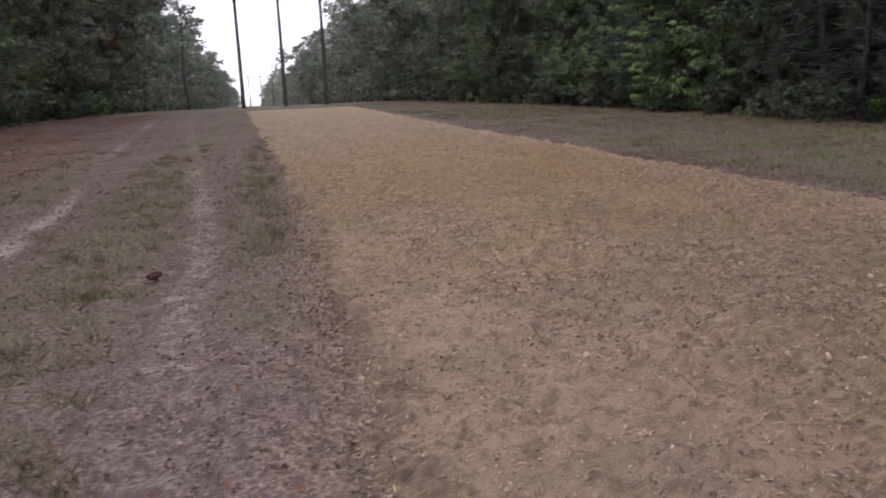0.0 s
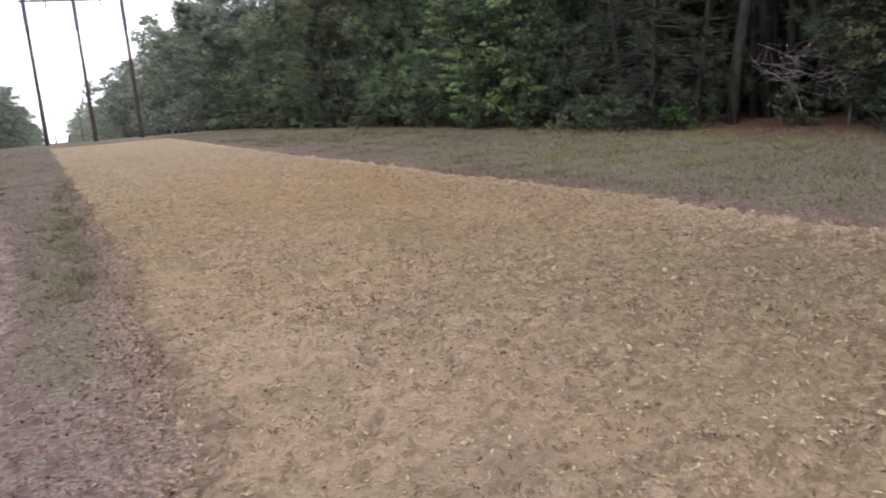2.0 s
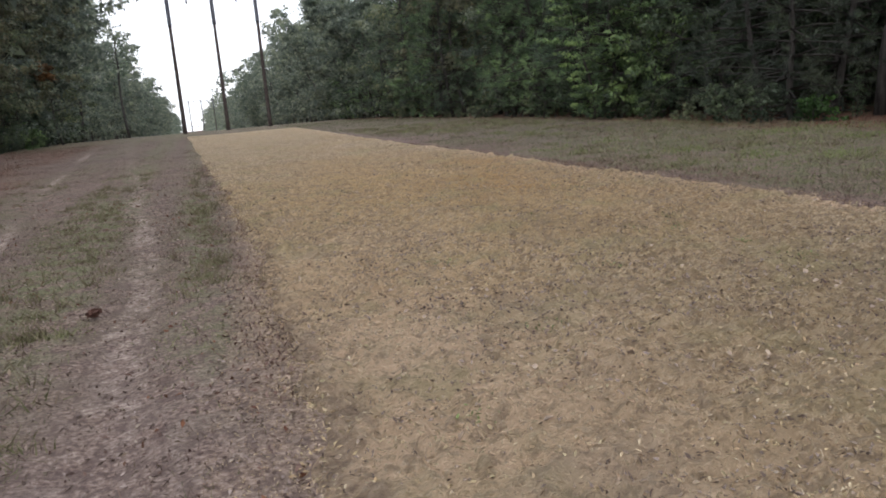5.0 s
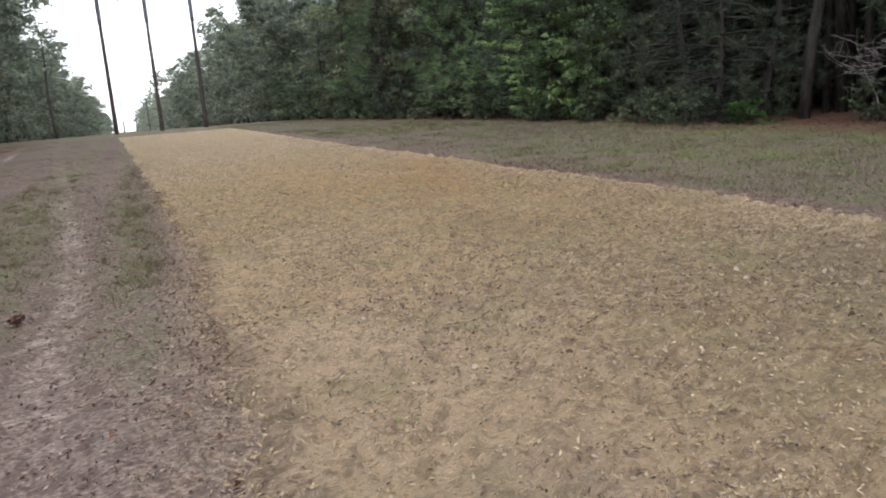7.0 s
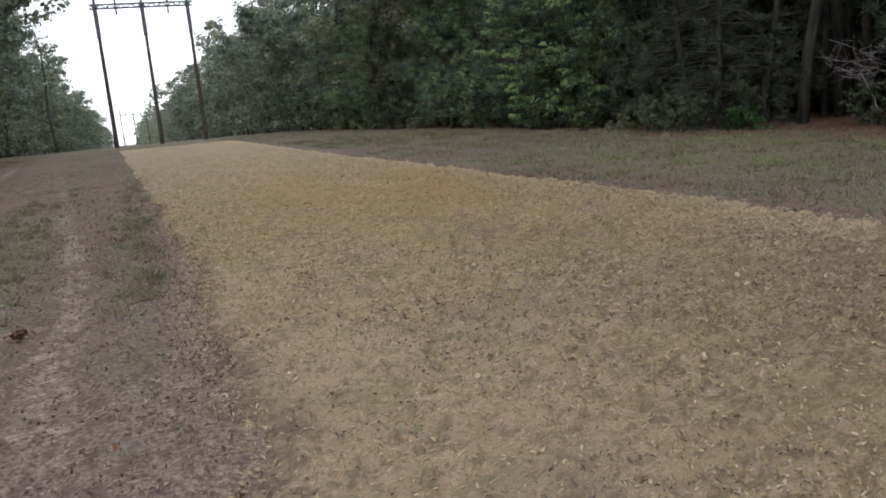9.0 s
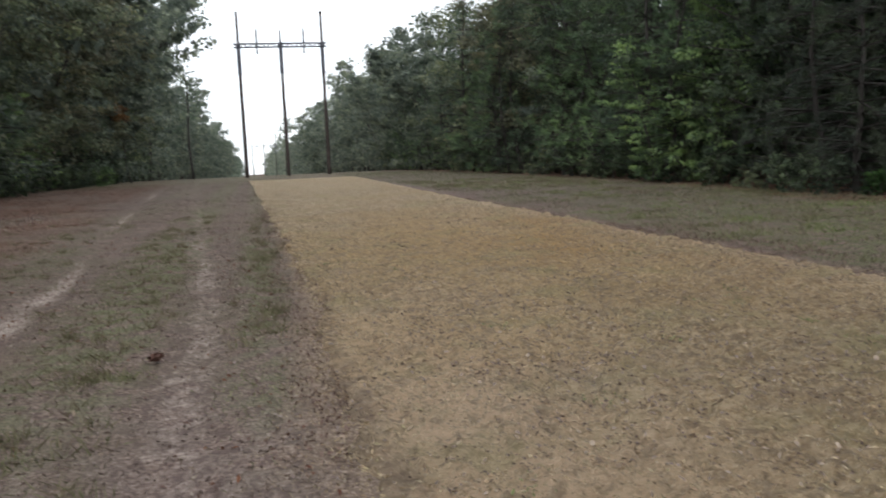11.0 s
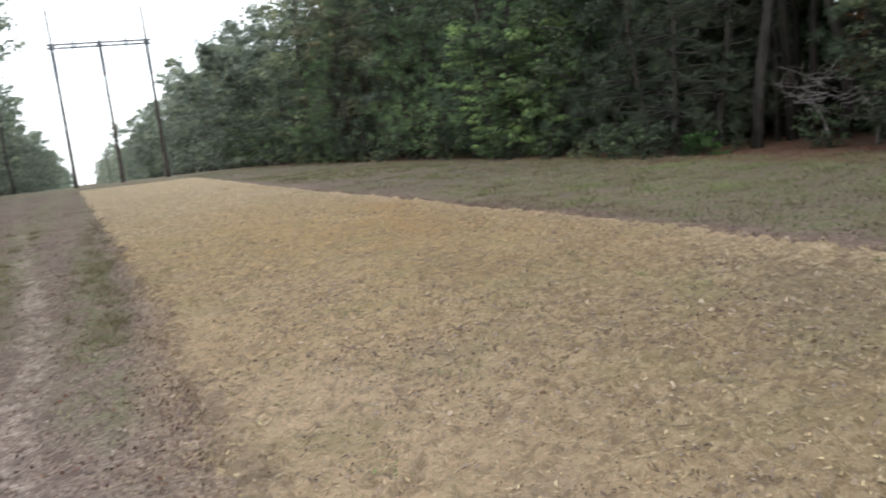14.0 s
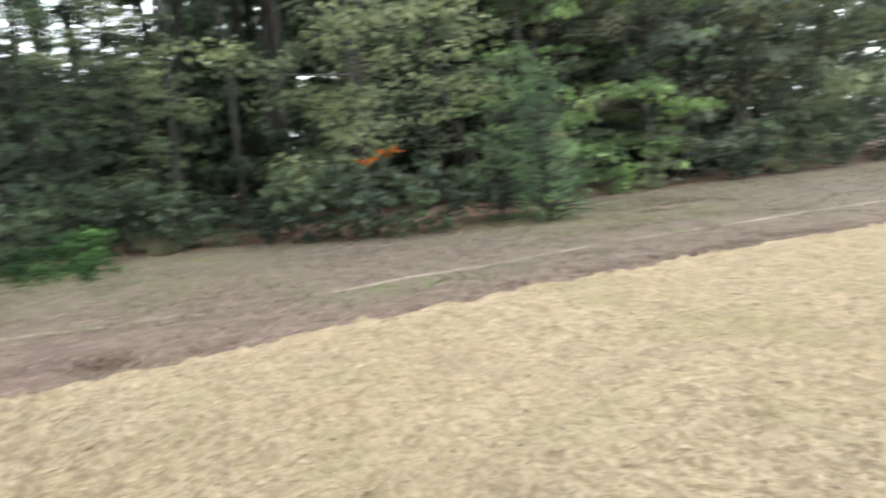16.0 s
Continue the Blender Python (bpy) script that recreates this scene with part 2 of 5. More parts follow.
LEAF_RUSSET = leaf_material("russet_leaves", [(0.24, 0.1, 0.045), (0.3, 0.15, 0.06), (0.2, 0.12, 0.06), (0.16, 0.13, 0.07)], tint=0.0, grey=0.1)
LEAF_OAK = leaf_material("oak_leaves", [(0.088, 0.125, 0.062), (0.138, 0.18, 0.09), (0.19, 0.225, 0.118), (0.245, 0.245, 0.135)], 0.48, 0.0, grey=0.2)
LEAF_DARK = leaf_material("dark_dead_leaves", [(0.09, 0.045, 0.036), (0.13, 0.065, 0.052), (0.055, 0.032, 0.027)], 0.1, 0.0, grey=0.0)
LEAF_BROWN = leaf_material("dead_brown_leaves", [(0.13, 0.06, 0.035), (0.2, 0.1, 0.055), (0.1, 0.05, 0.03)], tint=0.1, grey=0.0)
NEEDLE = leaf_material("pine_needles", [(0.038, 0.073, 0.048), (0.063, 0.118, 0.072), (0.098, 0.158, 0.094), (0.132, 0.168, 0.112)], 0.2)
# darkened green: shade at the wood's edge is put into the needle colour
NEEDLE_SHADE = leaf_material("shade_dark_needles", [(0.03, 0.044, 0.034), (0.046, 0.064, 0.048), (0.066, 0.087, 0.064), (0.09, 0.106, 0.08)], 0.15)
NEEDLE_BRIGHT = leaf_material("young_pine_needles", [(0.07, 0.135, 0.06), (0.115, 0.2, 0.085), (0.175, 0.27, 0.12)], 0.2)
GRASS_DRY = scatter_material("dry_grass", [(0.092, 0.0616, 0.0507), (0.133, 0.0915, 0.073), (0.184, 0.132, 0.107), (0.138, 0.113, 0.0694), (0.101, 0.0986, 0.0516), (0.239, 0.18, 0.147), (0.12, 0.106, 0.0587)], mottle=0.95)
GRASS_VERGE = scatter_material("verge_grass", [(0.0617, 0.0547, 0.0413), (0.098, 0.0856, 0.0645), (0.0792, 0.0838, 0.0482), (0.129, 0.116, 0.0869), (0.0709, 0.0684, 0.0447), (0.148, 0.135, 0.101)], mottle=0.9)
GRASS_TUFT = scatter_material("tuft_grass", [(0.113, 0.117, 0.0576), (0.15, 0.149, 0.0787), (0.188, 0.169, 0.101), (0.221, 0.183, 0.125), (0.16, 0.122, 0.0864)], mottle=0.3)
GRASS_OLIVE = scatter_material("olive_verge_grass", [(0.112, 0.116, 0.0698), (0.153, 0.144, 0.093), (0.13, 0.149, 0.0763), (0.181, 0.172, 0.112), (0.107, 0.126, 0.0632), (0.205, 0.191, 0.13)], mottle=0.6)
GRASS_STRAW = scatter_material("straw_grass", [(0.162, 0.132, 0.0935), (0.212, 0.174, 0.128), (0.255, 0.212, 0.157), (0.136, 0.128, 0.0765)], mottle=0.4)
CHIP_GREY = scatter_material("grey_leaf_chips", [(0.095, 0.062, 0.054), (0.155, 0.114, 0.1), (0.22, 0.168, 0.148), (0.125, 0.084, 0.073), (0.27, 0.218, 0.194), (0.18, 0.133, 0.116), (0.37, 0.305, 0.275), (0.14, 0.085, 0.068)])
GRASS_FRESH = scatter_material("fresh_weeds", [(0.13, 0.165, 0.06), (0.17, 0.21, 0.08), (0.22, 0.25, 0.105), (0.2, 0.2, 0.11)], mottle=0.3)
GRASS_GREEN = scatter_material("green_weeds", [(0.138, 0.149, 0.0736), (0.184, 0.191, 0.0978), (0.241, 0.236, 0.132)], mottle=0.5)
WEED_BROWN = scatter_material("brown_weeds", [(0.085, 0.056, 0.045), (0.14, 0.093, 0.074), (0.21, 0.145, 0.115)])
CHIP = scatter_material("straw_bits", [(0.36, 0.265, 0.16), (0.47, 0.355, 0.22), (0.51, 0.4, 0.26), (0.53, 0.43, 0.3), (0.23, 0.165, 0.12), (0.46, 0.32, 0.19), (0.42, 0.36, 0.21), (0.3, 0.225, 0.165)], mottle=0.3)
CLOD = scatter_material("grey_brown_clods", [(0.2, 0.152, 0.118), (0.27, 0.207, 0.16), (0.35, 0.27, 0.205), (0.42, 0.33, 0.25)])
DARK_BIT = scatter_material("dark_leaf_bits", [(0.13, 0.095, 0.077), (0.18, 0.135, 0.108), (0.24, 0.185, 0.155), (0.3, 0.24, 0.21), (0.33, 0.26, 0.19), (0.16, 0.118, 0.098)])
EDGE_BIT = scatter_material("edge_leaves", [(0.13, 0.078, 0.062), (0.18, 0.115, 0.092), (0.23, 0.155, 0.125), (0.29, 0.215, 0.175), (0.16, 0.105, 0.088)])
PALE_BIT = scatter_material("pale_leaf_bits", [(0.33, 0.275, 0.215), (0.38, 0.32, 0.26), (0.28, 0.23, 0.185)])
LITTER = scatter_material("red_brown_litter", [(0.105, 0.045, 0.028), (0.165, 0.073, 0.042), (0.22, 0.108, 0.065), (0.075, 0.037, 0.024)])


# ---- mesh helpers ----
def mesh_of(name, verts, faces, material, smooth=False):
    """verts: n x 3, faces: a list of index arrays, each n x k."""
    me = bpy.data.meshes.new(name)
    faces = [np.asarray(f, dtype=np.int32) for f in faces if len(f)]
    loops = np.concatenate([f.ravel() for f in faces])
    sizes = np.concatenate([np.full(len(f), f.shape[1], dtype=np.int32) for f in faces])
    me.vertices.add(len(verts))
    me.vertices.foreach_set("co", np.asarray(verts, dtype=np.float32).ravel())
    me.loops.add(len(loops))
    me.loops.foreach_set("vertex_index", loops)
    me.polygons.add(len(sizes))
    me.polygons.foreach_set("loop_start", np.concatenate([[0], np.cumsum(sizes)[:-1]]).astype(np.int32))
    if smooth:
        me.polygons.foreach_set("use_smooth", np.ones(len(sizes), dtype=bool))
    me.update(calc_edges=True)
    me.materials.append(material)
    return me


def part(name, verts, faces, material, parent=None, label="", smooth=False):
    ob = new(name, mesh_of(name, verts, faces, material, smooth))
    if parent is not None:
        ob.parent = parent
    return tagged(ob, label)


def join(pieces):
    """Joins (verts, [faces]) pairs."""
    verts, by_size, at = [], {}, 0
    for v, fs in pieces:
        for f in fs:
            if len(f):
                by_size.setdefault(np.shape(f)[1], []).append(np.asarray(f) + at)
        verts.append(v)
        at += len(v)
    return np.concatenate(verts), [np.concatenate(f) for f in by_size.values()]


def tube(points, radii, sides=8):
    """A closed tapered tube along points."""
    points, n = np.asarray(points, float), len(points)
    way = np.gradient(points, axis=0)
    way /= np.linalg.norm(way, axis=1)[:, None] + 1e-9
    side = np.cross(way, [0.31, 0.87, 0.38])
    side /= np.linalg.norm(side, axis=1)[:, None] + 1e-9
    other = np.cross(way, side)
    a = np.arange(sides) * 2 * np.pi / sides
    ring = np.cos(a)[None, :, None] * side[:, None] + np.sin(a)[None, :, None] * other[:, None]
    verts = (points[:, None] + ring * np.asarray(radii)[:, None, None]).reshape(-1, 3)
    i, j = np.meshgrid(np.arange(n - 1), np.arange(sides), indexing="ij")
    k = (j + 1) % sides
    quads = np.stack([i * sides + j, i * sides + k, (i + 1) * sides + k, (i + 1) * sides + j], -1).reshape(-1, 4)
    verts = np.concatenate([verts, points[:1], points[-1:]])
    j = np.arange(sides)
    k = (j + 1) % sides
    caps = np.concatenate([np.stack([k, j, np.full(sides, n * sides)], -1),
                           np.stack([(n - 1) * sides + j, (n - 1) * sides + k, np.full(sides, n * sides + 1)], -1)])
    return verts, [quads, caps]


def box(x0, y0, z0, x1, y1, z1):
    v = np.array([(x, y, z) for x in (x0, x1) for y in (y0, y1) for z in (z0, z1)], float)
    return v, [np.array([(0, 1, 3, 2), (4, 6, 7, 5), (0, 4, 5, 1), (2, 3, 7, 6), (0, 2, 6, 4), (1, 5, 7, 3)])]


def blades(centres, size, lift=0.4, width=0.5, outward=None, g=rng, loose=1.0):
    """Folded leaf quads of about that size at the centres; the looser, the more they turn every way."""
    n = len(centres)
    normal = g.normal(size=(n, 3)) * loose + [0, 0, lift]
    if outward is not None:
        normal += outward
    normal /= np.linalg.norm(normal, axis=1)[:, None]
    along = np.cross(normal, g.normal(size=(n, 3)))
    along /= np.linalg.norm(along, axis=1)[:, None]
    across = np.cross(normal, along)
    s = size * g.uniform(0.6, 1.35, (n, 1))
    v = np.stack([centres - along * s * 0.5, centres + across * s * width * 0.5 + normal * s * 0.12,
                  centres + along * s * 0.5, centres - across * s * width * 0.5 + normal * s * 0.12], 1).reshape(-1, 3)
    return v, [np.arange(4 * n).reshape(n, 4)]


def flakes(centres, size, lift=0.4, width=0.8, outward=None, g=rng, loose=1.0):
    """Single three-cornered leaves, for crowns far off."""
    n = len(centres)
    normal = g.normal(size=(n, 3)) * loose + [0, 0, lift]
    if outward is not None:
        normal += outward
    normal /= np.linalg.norm(normal, axis=1)[:, None]
    along = np.cross(normal, g.normal(size=(n, 3)))
    along /= np.linalg.norm(along, axis=1)[:, None]
    across = np.cross(normal, along)
    s = size * g.uniform(0.55, 1.4, (n, 1))
    v = np.stack([centres + along * s * 0.6, centres - along * s * 0.4 + across * s * width * 0.5,
                  centres - along * s * 0.4 - across * s * width * 0.5], 1).reshape(-1, 3)
    return v, [np.arange(3 * n).reshape(n, 3)]


def spikes(roots, ways, length, width, g=rng):
    """Thin triangles that start at roots and run along ways."""
    n = len(roots)
    side = np.cross(ways, g.normal(size=(n, 3)))
    side /= np.linalg.norm(side, axis=1)[:, None] + 1e-9
    length = np.broadcast_to(length, (n,))[:, None]
    v = np.stack([roots - side * width * 0.5, roots + side * width * 0.5, roots + ways * length], 1).reshape(-1, 3)
    return v, [np.arange(3 * n).reshape(n, 3)]


TABLE = np.random.default_rng(3).random((256, 256))


def value_noise(x, y, scale, octaves=3, seed=0):
    total, amount, out = 0.0, 1.0, 0.0
    for o in range(octaves):
        u, v = x * scale + 17.3 * seed + 5.1 * o, y * scale + 9.7 * seed + 3.7 * o
        i, j = np.floor(u).astype(int), np.floor(v).astype(int)
        a, b = u - i, v - j
        a, b = a * a * (3 - 2 * a), b * b * (3 - 2 * b)
        p = TABLE[i % 256, j % 256] * (1 - a) + TABLE[(i + 1) % 256, j % 256] * a
        q = TABLE[i % 256, (j + 1) % 256] * (1 - a) + TABLE[(i + 1) % 256, (j + 1) % 256] * a
        out = out + amount * (p * (1 - b) + q * b)
        total += amount
        scale, amount = scale * 2.03, amount * 0.5
    return out / total


# ---- the lie of the land: a long low rise with its crest under the poles ----
RISE, BEND = 0.022, 1.25e-4


def land(x, y):
    x, y = np.asarray(x, float), np.asarray(y, float)
    near = RISE * np.clip(y, -100, 208) - BEND * np.clip(y, 0, 208) ** 2
    return near - 0.03 * np.clip(y - 208, 0, 400) - 0.008 * np.clip(y - 608, 0, 900)


def rut_in(y):
    return np.interp(y, [0, 7, 9, 11, 20, 37, 62], [-0.64, -0.64, -0.68, -0.84, -1.5, -2.75, -4.4])


def rut_out(y):
    return np.interp(y, [0, 6, 8, 12, 20, 40, 62], [-2.45, -2.52, -2.66, -2.76, -3.5, -4.95, -6.4])


def track_line(y):
    return 8.9 + 0.1 * np.sin(y * 0.5) + 0.0 * y


def right_foot(y):
    """Where the foot of the right-hand wood runs."""
    return np.interp(y, [-60, -14, -10.8, -9.6, -7, -5, -3.8, -2, 0.5, 1.5, 4, 8, 12, 14.2, 15.2, 16, 18, 20, 23, 33, 60, 100],
                     [16.4, 15.9, 15.7, 11.8, 12.5, 13.1, 14.4, 14.9, 14.2, 14.2, 14.1, 14.0, 14.2, 14.2, 13.9, 13.6, 13.8, 14.4, 14.8, 15.6, 15.7, 16.8])


def right_wood(y):
    return float(right_foot(y))


def left_edge(y):
    line = np.interp(y, [-45, 1.5, 3.0, 5, 7.4, 9.3, 12.6, 18, 34.5, 60], [0.1, 0.26, 0.28, 0.31, 0.38, 0.44, 0.36, 0.24, -0.12, -0.6])
    return line + 0.16 * (value_noise(y, y * 0, 0.8, 2, 1) - 0.5) + 0.2 * (value_noise(y, y * 0, 3.0, 2, 3) - 0.5)


def right_edge(y):
    line = np.interp(y, [-11, -8, -6, -3.8, -2, -0.5, 0.5, 2.5, 9, 14, 25, 37, 60], [6.95, 7.05, 6.95, 6.85, 6.65, 6.5, 6.45, 6.6, 6.65, 6.65, 6.5, 6.75, 7.6])
    return line + 0.13 * (value_noise(y, y * 0, 1.1, 3, 2) - 0.5) * 2


PLOT_END, PLOT_START = 60.0, -45.0


def relief(x, y):
    """Small unevenness of the open ground."""
    near = np.exp(-((np.abs(y - 5) / 45) ** 2))
    z = near * (0.07 * (value_noise(x, y, 0.7, 2, 5) - 0.5) + 0.05 * (value_noise(x, y, 4.0, 2, 6) - 0.5))
    for rut in (rut_in(y), rut_out(y)):
        z = z - 0.045 * np.exp(-(((x - rut) / 0.24) ** 2)) * (y > -30)
    z = z - 0.03 * np.exp(-(((x - track_line(y)) / 0.25) ** 2))
    inside = np.clip((x - left_edge(y)) / 0.3, 0, 1) * np.clip((right_edge(y) - x) / 0.3, 0, 1) * (y < PLOT_END) * (y > PLOT_START)
    return z - 0.06 * inside


def height(x, y):
    return land(x, y) + relief(np.asarray(x, float), np.asarray(y, float))


def spread(inner, outer, step, grow=1.16):
    """Grid lines: even between the inner limits, then ever wider."""
    a, b = inner
    lines = list(np.arange(a, b + step / 2, step))
    s = step
    while lines[-1] < outer:
        s *= grow
        lines.append(lines[-1] + s)
    s = step
    while lines[0] > -outer:
        s *= grow
        lines.insert(0, lines[0] - s)
    return np.array(lines)


def grid(xs, ys):
    x, y = np.meshgrid(xs, ys, indexing="ij")
    i, j = np.meshgrid(np.arange(len(xs) - 1), np.arange(len(ys) - 1), indexing="ij")
    n = len(ys)
    quads = np.stack([i * n + j, (i + 1) * n + j, (i + 1) * n + j + 1, i * n + j + 1], -1).reshape(-1, 4)
    return x.ravel(), y.ravel(), quads


def set_attribute(me, name, values):
    me.attributes.new(name, "FLOAT", "POINT").data.foreach_set("value", np.asarray(values, dtype=np.float32))


def bell(d, w):
    return np.exp(-((d / w) ** 2))


x, y, quads = grid(spread((-7, 11), 4500, 0.14), spread((-6, 22), 4500, 0.17))
ground = tagged(new("ground", mesh_of("ground", np.stack([x, y, height(x, y)], 1), [quads], GROUND, True)),
                "dry brown grass and sandy soil of a cleared strip", "ground", kind="structure")
patchy = value_noise(x, y, 0.45, 3, 8)
rough = value_noise(x, y, 1.6, 3, 33)
beds = value_noise(x, y, 0.16, 3, 50)
set_attribute(ground.data, "sand", np.clip(
    bell(x - rut_in(y), 0.15 + 0.006 * np.clip(y, 0, 40)) * np.interp(y, [3.5, 5.5, 7.5], [0.1, 0.6, 1.1]) * (0.3 * bell(y - 6.5, 3) + 1.3 * value_noise(x * 1.2, y * 0.9, 0.9, 3, 9)) * np.clip(1.3 - y / 30, 0.5, 1)
    + 0.36 * bell(x + 0.5, 1.3) * bell(y - 2.0, 3.0) * (0.2 + 1.1 * rough) * (x < 0.6), 0, 1))
set_attribute(ground.data, "mauve", 0.95 * bell(x + 0.6, 1.9) * bell(y - 1.8, 3.8))
worn = np.interp(y, [5, 9, 12, 15, 18, 20, 24, 27, 33, 37, 42, 46], [0.9, 1, 0.85, 0.35, 0.4, 0.9, 0.75, 0.35, 0.35, 0.9, 0.8, 0.2]) * np.clip(value_noise(x * 1.6, y, 1.1, 3, 35) * 3.2 - 0.6, 0.38, 1.1) * (y > 2) * np.clip((62 - y) / 20, 0, 1)
set_attribute(ground.data, "track", np.clip(
    0.75 * bell(x - track_line(y), 0.08) * np.clip(value_noise(x * 2, y, 0.6, 3, 11) * 3.6 - np.interp(y, [0, 2.5], [0.4, 1.3]), 0, 1) * np.clip((9 - y) / 3, 0, 1)
    + 0.8 * bell(x - rut_out(y) - 0.16 * (value_noise(y, y * 0, 0.7, 2, 34) - 0.5), np.interp(y, [5, 9, 12, 30], [0.34, 0.24, 0.13, 0.17])) * worn, 0, 1))
set_attribute(ground.data, "green", np.clip(
    (1.9 * bell(x + 1.55, 0.45) + 1.4 * bell(x + 0.1, 0.25) + 0.5 * bell(x + 3.6, 0.7)) * np.clip((y - 2.6) / 3, 0, 1) * np.clip(patchy * 2.6 - 0.7, 0, 1)
    + (x > 6.9) * (x < 16) * np.clip(beds * 3.2 - 1.3 + 1.6 * (patchy - 0.5), 0, 1) * np.interp(y, [0, 12], [0.85, 0.9])
    + np.clip((y - 52) / 12, 0, 0.85) * (np.abs(x) < 16)
    + 0.9 * bell(x - 8.2, 0.65) * bell(y - 1.8, 0.6) + 0.7 * bell(x - 8.1, 0.4) * bell(y + 3.4, 0.9), 0, 1))
set_attribute(ground.data, "straw", np.interp(y, [3, 7], [0.7, 1.0]) * np.clip(1.0 + (x - left_edge(y)) / np.interp(y, [2, 5, 10], [1.1, 0.5, 0.16]), 0, 1) * np.clip(0.3 + 1.4 * patchy, 0, 1) * (x < 3) * np.clip((22 - y) / 8, 0, 1))
set_attribute(ground.data, "verge", np.where(x > 3, np.clip((x - 6.9) / 2.2, 0, 1), 0.45 * np.clip((y - 4) / 5, 0, 1)) * np.clip(0.35 + 1.5 * (value_noise(x, y, 0.25, 3, 52) - 0.3), 0, 1) * np.interp(y, [-4, 4], [0.85, 0.9]))
set_attribute(ground.data, "litter", np.clip((0.85 * bell(x + 10.2, 2.4) * bell(y - 31, 7) + 0.75 * np.clip((-2.9 - x - 0.05 * y) / 1.2, 0, 1)) * np.clip(patchy * 2.6 - 0.5, 0.1, 1)
                                             + np.clip((x - right_foot(y) + np.interp(y, [0, 4], [-0.3, 0.8]) + 0.9 * (patchy - 0.5)) / 0.7, 0, 1) * np.interp(y, [0, 4], [0.75, 1]), 0, 1))



def clods(x, y):
    """Broken lumps of the tilled soil."""
    fade = np.exp(-np.clip(y, 0, 99) / 40)
    return (0.05 * (value_noise(x, y, 2.6, 2, 15) - 0.5) + 0.11 * (np.abs(value_noise(x, y, 7.5, 2, 16) - 0.5) * 2 - 0.3) * fade
            + 0.05 * (value_noise(x, y, 13.0, 2, 55) - 0.5) * fade)


# the tilled strip, a mat of straw and broken soil with ragged sides
ys = np.concatenate([np.arange(PLOT_START, -12, 0.5), np.arange(-12, 0, 0.1), np.arange(0, 10, 0.045), np.arange(10, 16, 0.08), np.arange(16, 30, 0.16), np.linspace(30, PLOT_END, 90)])
us = np.linspace(0, 1, 150)
u, y, quads = grid(us, ys)
end = PLOT_END + 1.2 * (value_noise(u * 6, u * 0, 1.3, 2, 12) - 0.5)
y = np.where(y > 55, 55 + (y - 55) * (end - 55) / (PLOT_END - 55), y)
x = left_edge(y) + u * (right_edge(y) - left_edge(y))
side = np.minimum(np.minimum(u, 1 - u) * 6.5 / 0.16, 1)
x = x + (value_noise(u * 40, y * 2.5, 1.0, 2, 14) - 0.5) * 0.1 * (1 - side)
clod = clods(x, y)
z = land(x, y) + 0.07 * (value_noise(x, y, 0.7, 2, 5) - 0.5) * np.exp(-((np.abs(y - 5) / 45) ** 2)) - 0.075 + 0.095 * side + clod * side
field = tagged(new("tilled_strip", mesh_of("tilled_strip", np.stack([x, y, z], 1), [quads], PLOT, True)),
               "tan tilled strip of straw and broken soil between grass verges", "field", kind="structure")
set_attribute(field.data, "dull", 1.0 * bell(x - 5.0, 2.3) * bell(y - 2.6, 2.8) * (0.3 + value_noise(x, y, 0.9, 2, 19)) * 1.2 * np.clip((right_edge(y) - 0.3 - x) / 0.9, 0, 1) + 0.35 * bell(x - 2.4, 1.3) * bell(y + 1.8, 1.2)
              + 0.55 * bell(x - 3.6, 0.5) * bell(y - 7.5, 1.2))
set_attribute(field.data, "straw", np.clip((1.5 - y) / 3.5, 0, 1) * np.clip((x - 1.5) / 2, 0, 1))
set_attribute(field.data, "frayed", np.clip(bell(x - left_edge(y), np.interp(y, [2, 6, 12], [0.4, 0.26, 0.12])) * np.clip((14 - y) / 6, 0, 1) * (x < 3), 0, 0.62) * (y > -2))
set_attribute(field.data, "pale", np.clip(0.95 * bell(x - 0.9, 1.4) * bell(y - 3.6, 4.6) + 0.8 * bell(x - right_edge(y), 0.35), 0, 1))
set_attribute(field.data, "ochre", 1.0 * bell(x - 2.4, 2.8) * bell(y - 11.0, 7.5) * (0.4 + value_noise(x, y, 0.5, 2, 37)))
set_attribute(field.data, "rust", bell(x - 4.7, 2.2) * bell(y - 13.5, 6.0) * value_noise(x, y, 0.6, 2, 18) * 1.7)


def stuff(name, verts, faces, material, label, category):
    return tagged(part(name, verts, faces, material), label, category, kind="stuff")


def on_plot(n, y0, y1, lift=0.0):
    yy = y0 + (y1 - y0) * rng.random(n) ** 1.3
    xx = left_edge(yy) + rng.random(n) * (right_edge(yy) - left_edge(yy))
    return np.stack([xx, yy, land(xx, yy) + 0.07 * (value_noise(xx, yy, 0.7, 2, 5) - 0.5) * np.exp(-((np.abs(yy - 5) / 45) ** 2)) + 0.02 + 0.9 * clods(xx, yy) + lift], 1)


def nap(n, y0, y1, tall, wide):
    """Short dead stubble leaning every way."""
    roots = on_plot(n, y0, y1, -0.008)
    ways = rng.normal(size=(n, 3)) * [0.9, 0.9, 0.25] + [0, 0, 0.45]
    ways /= np.linalg.norm(ways, axis=1)[:, None]
    return spikes(roots, ways, tall * rng.uniform(0.4, 1.4, n), wide)


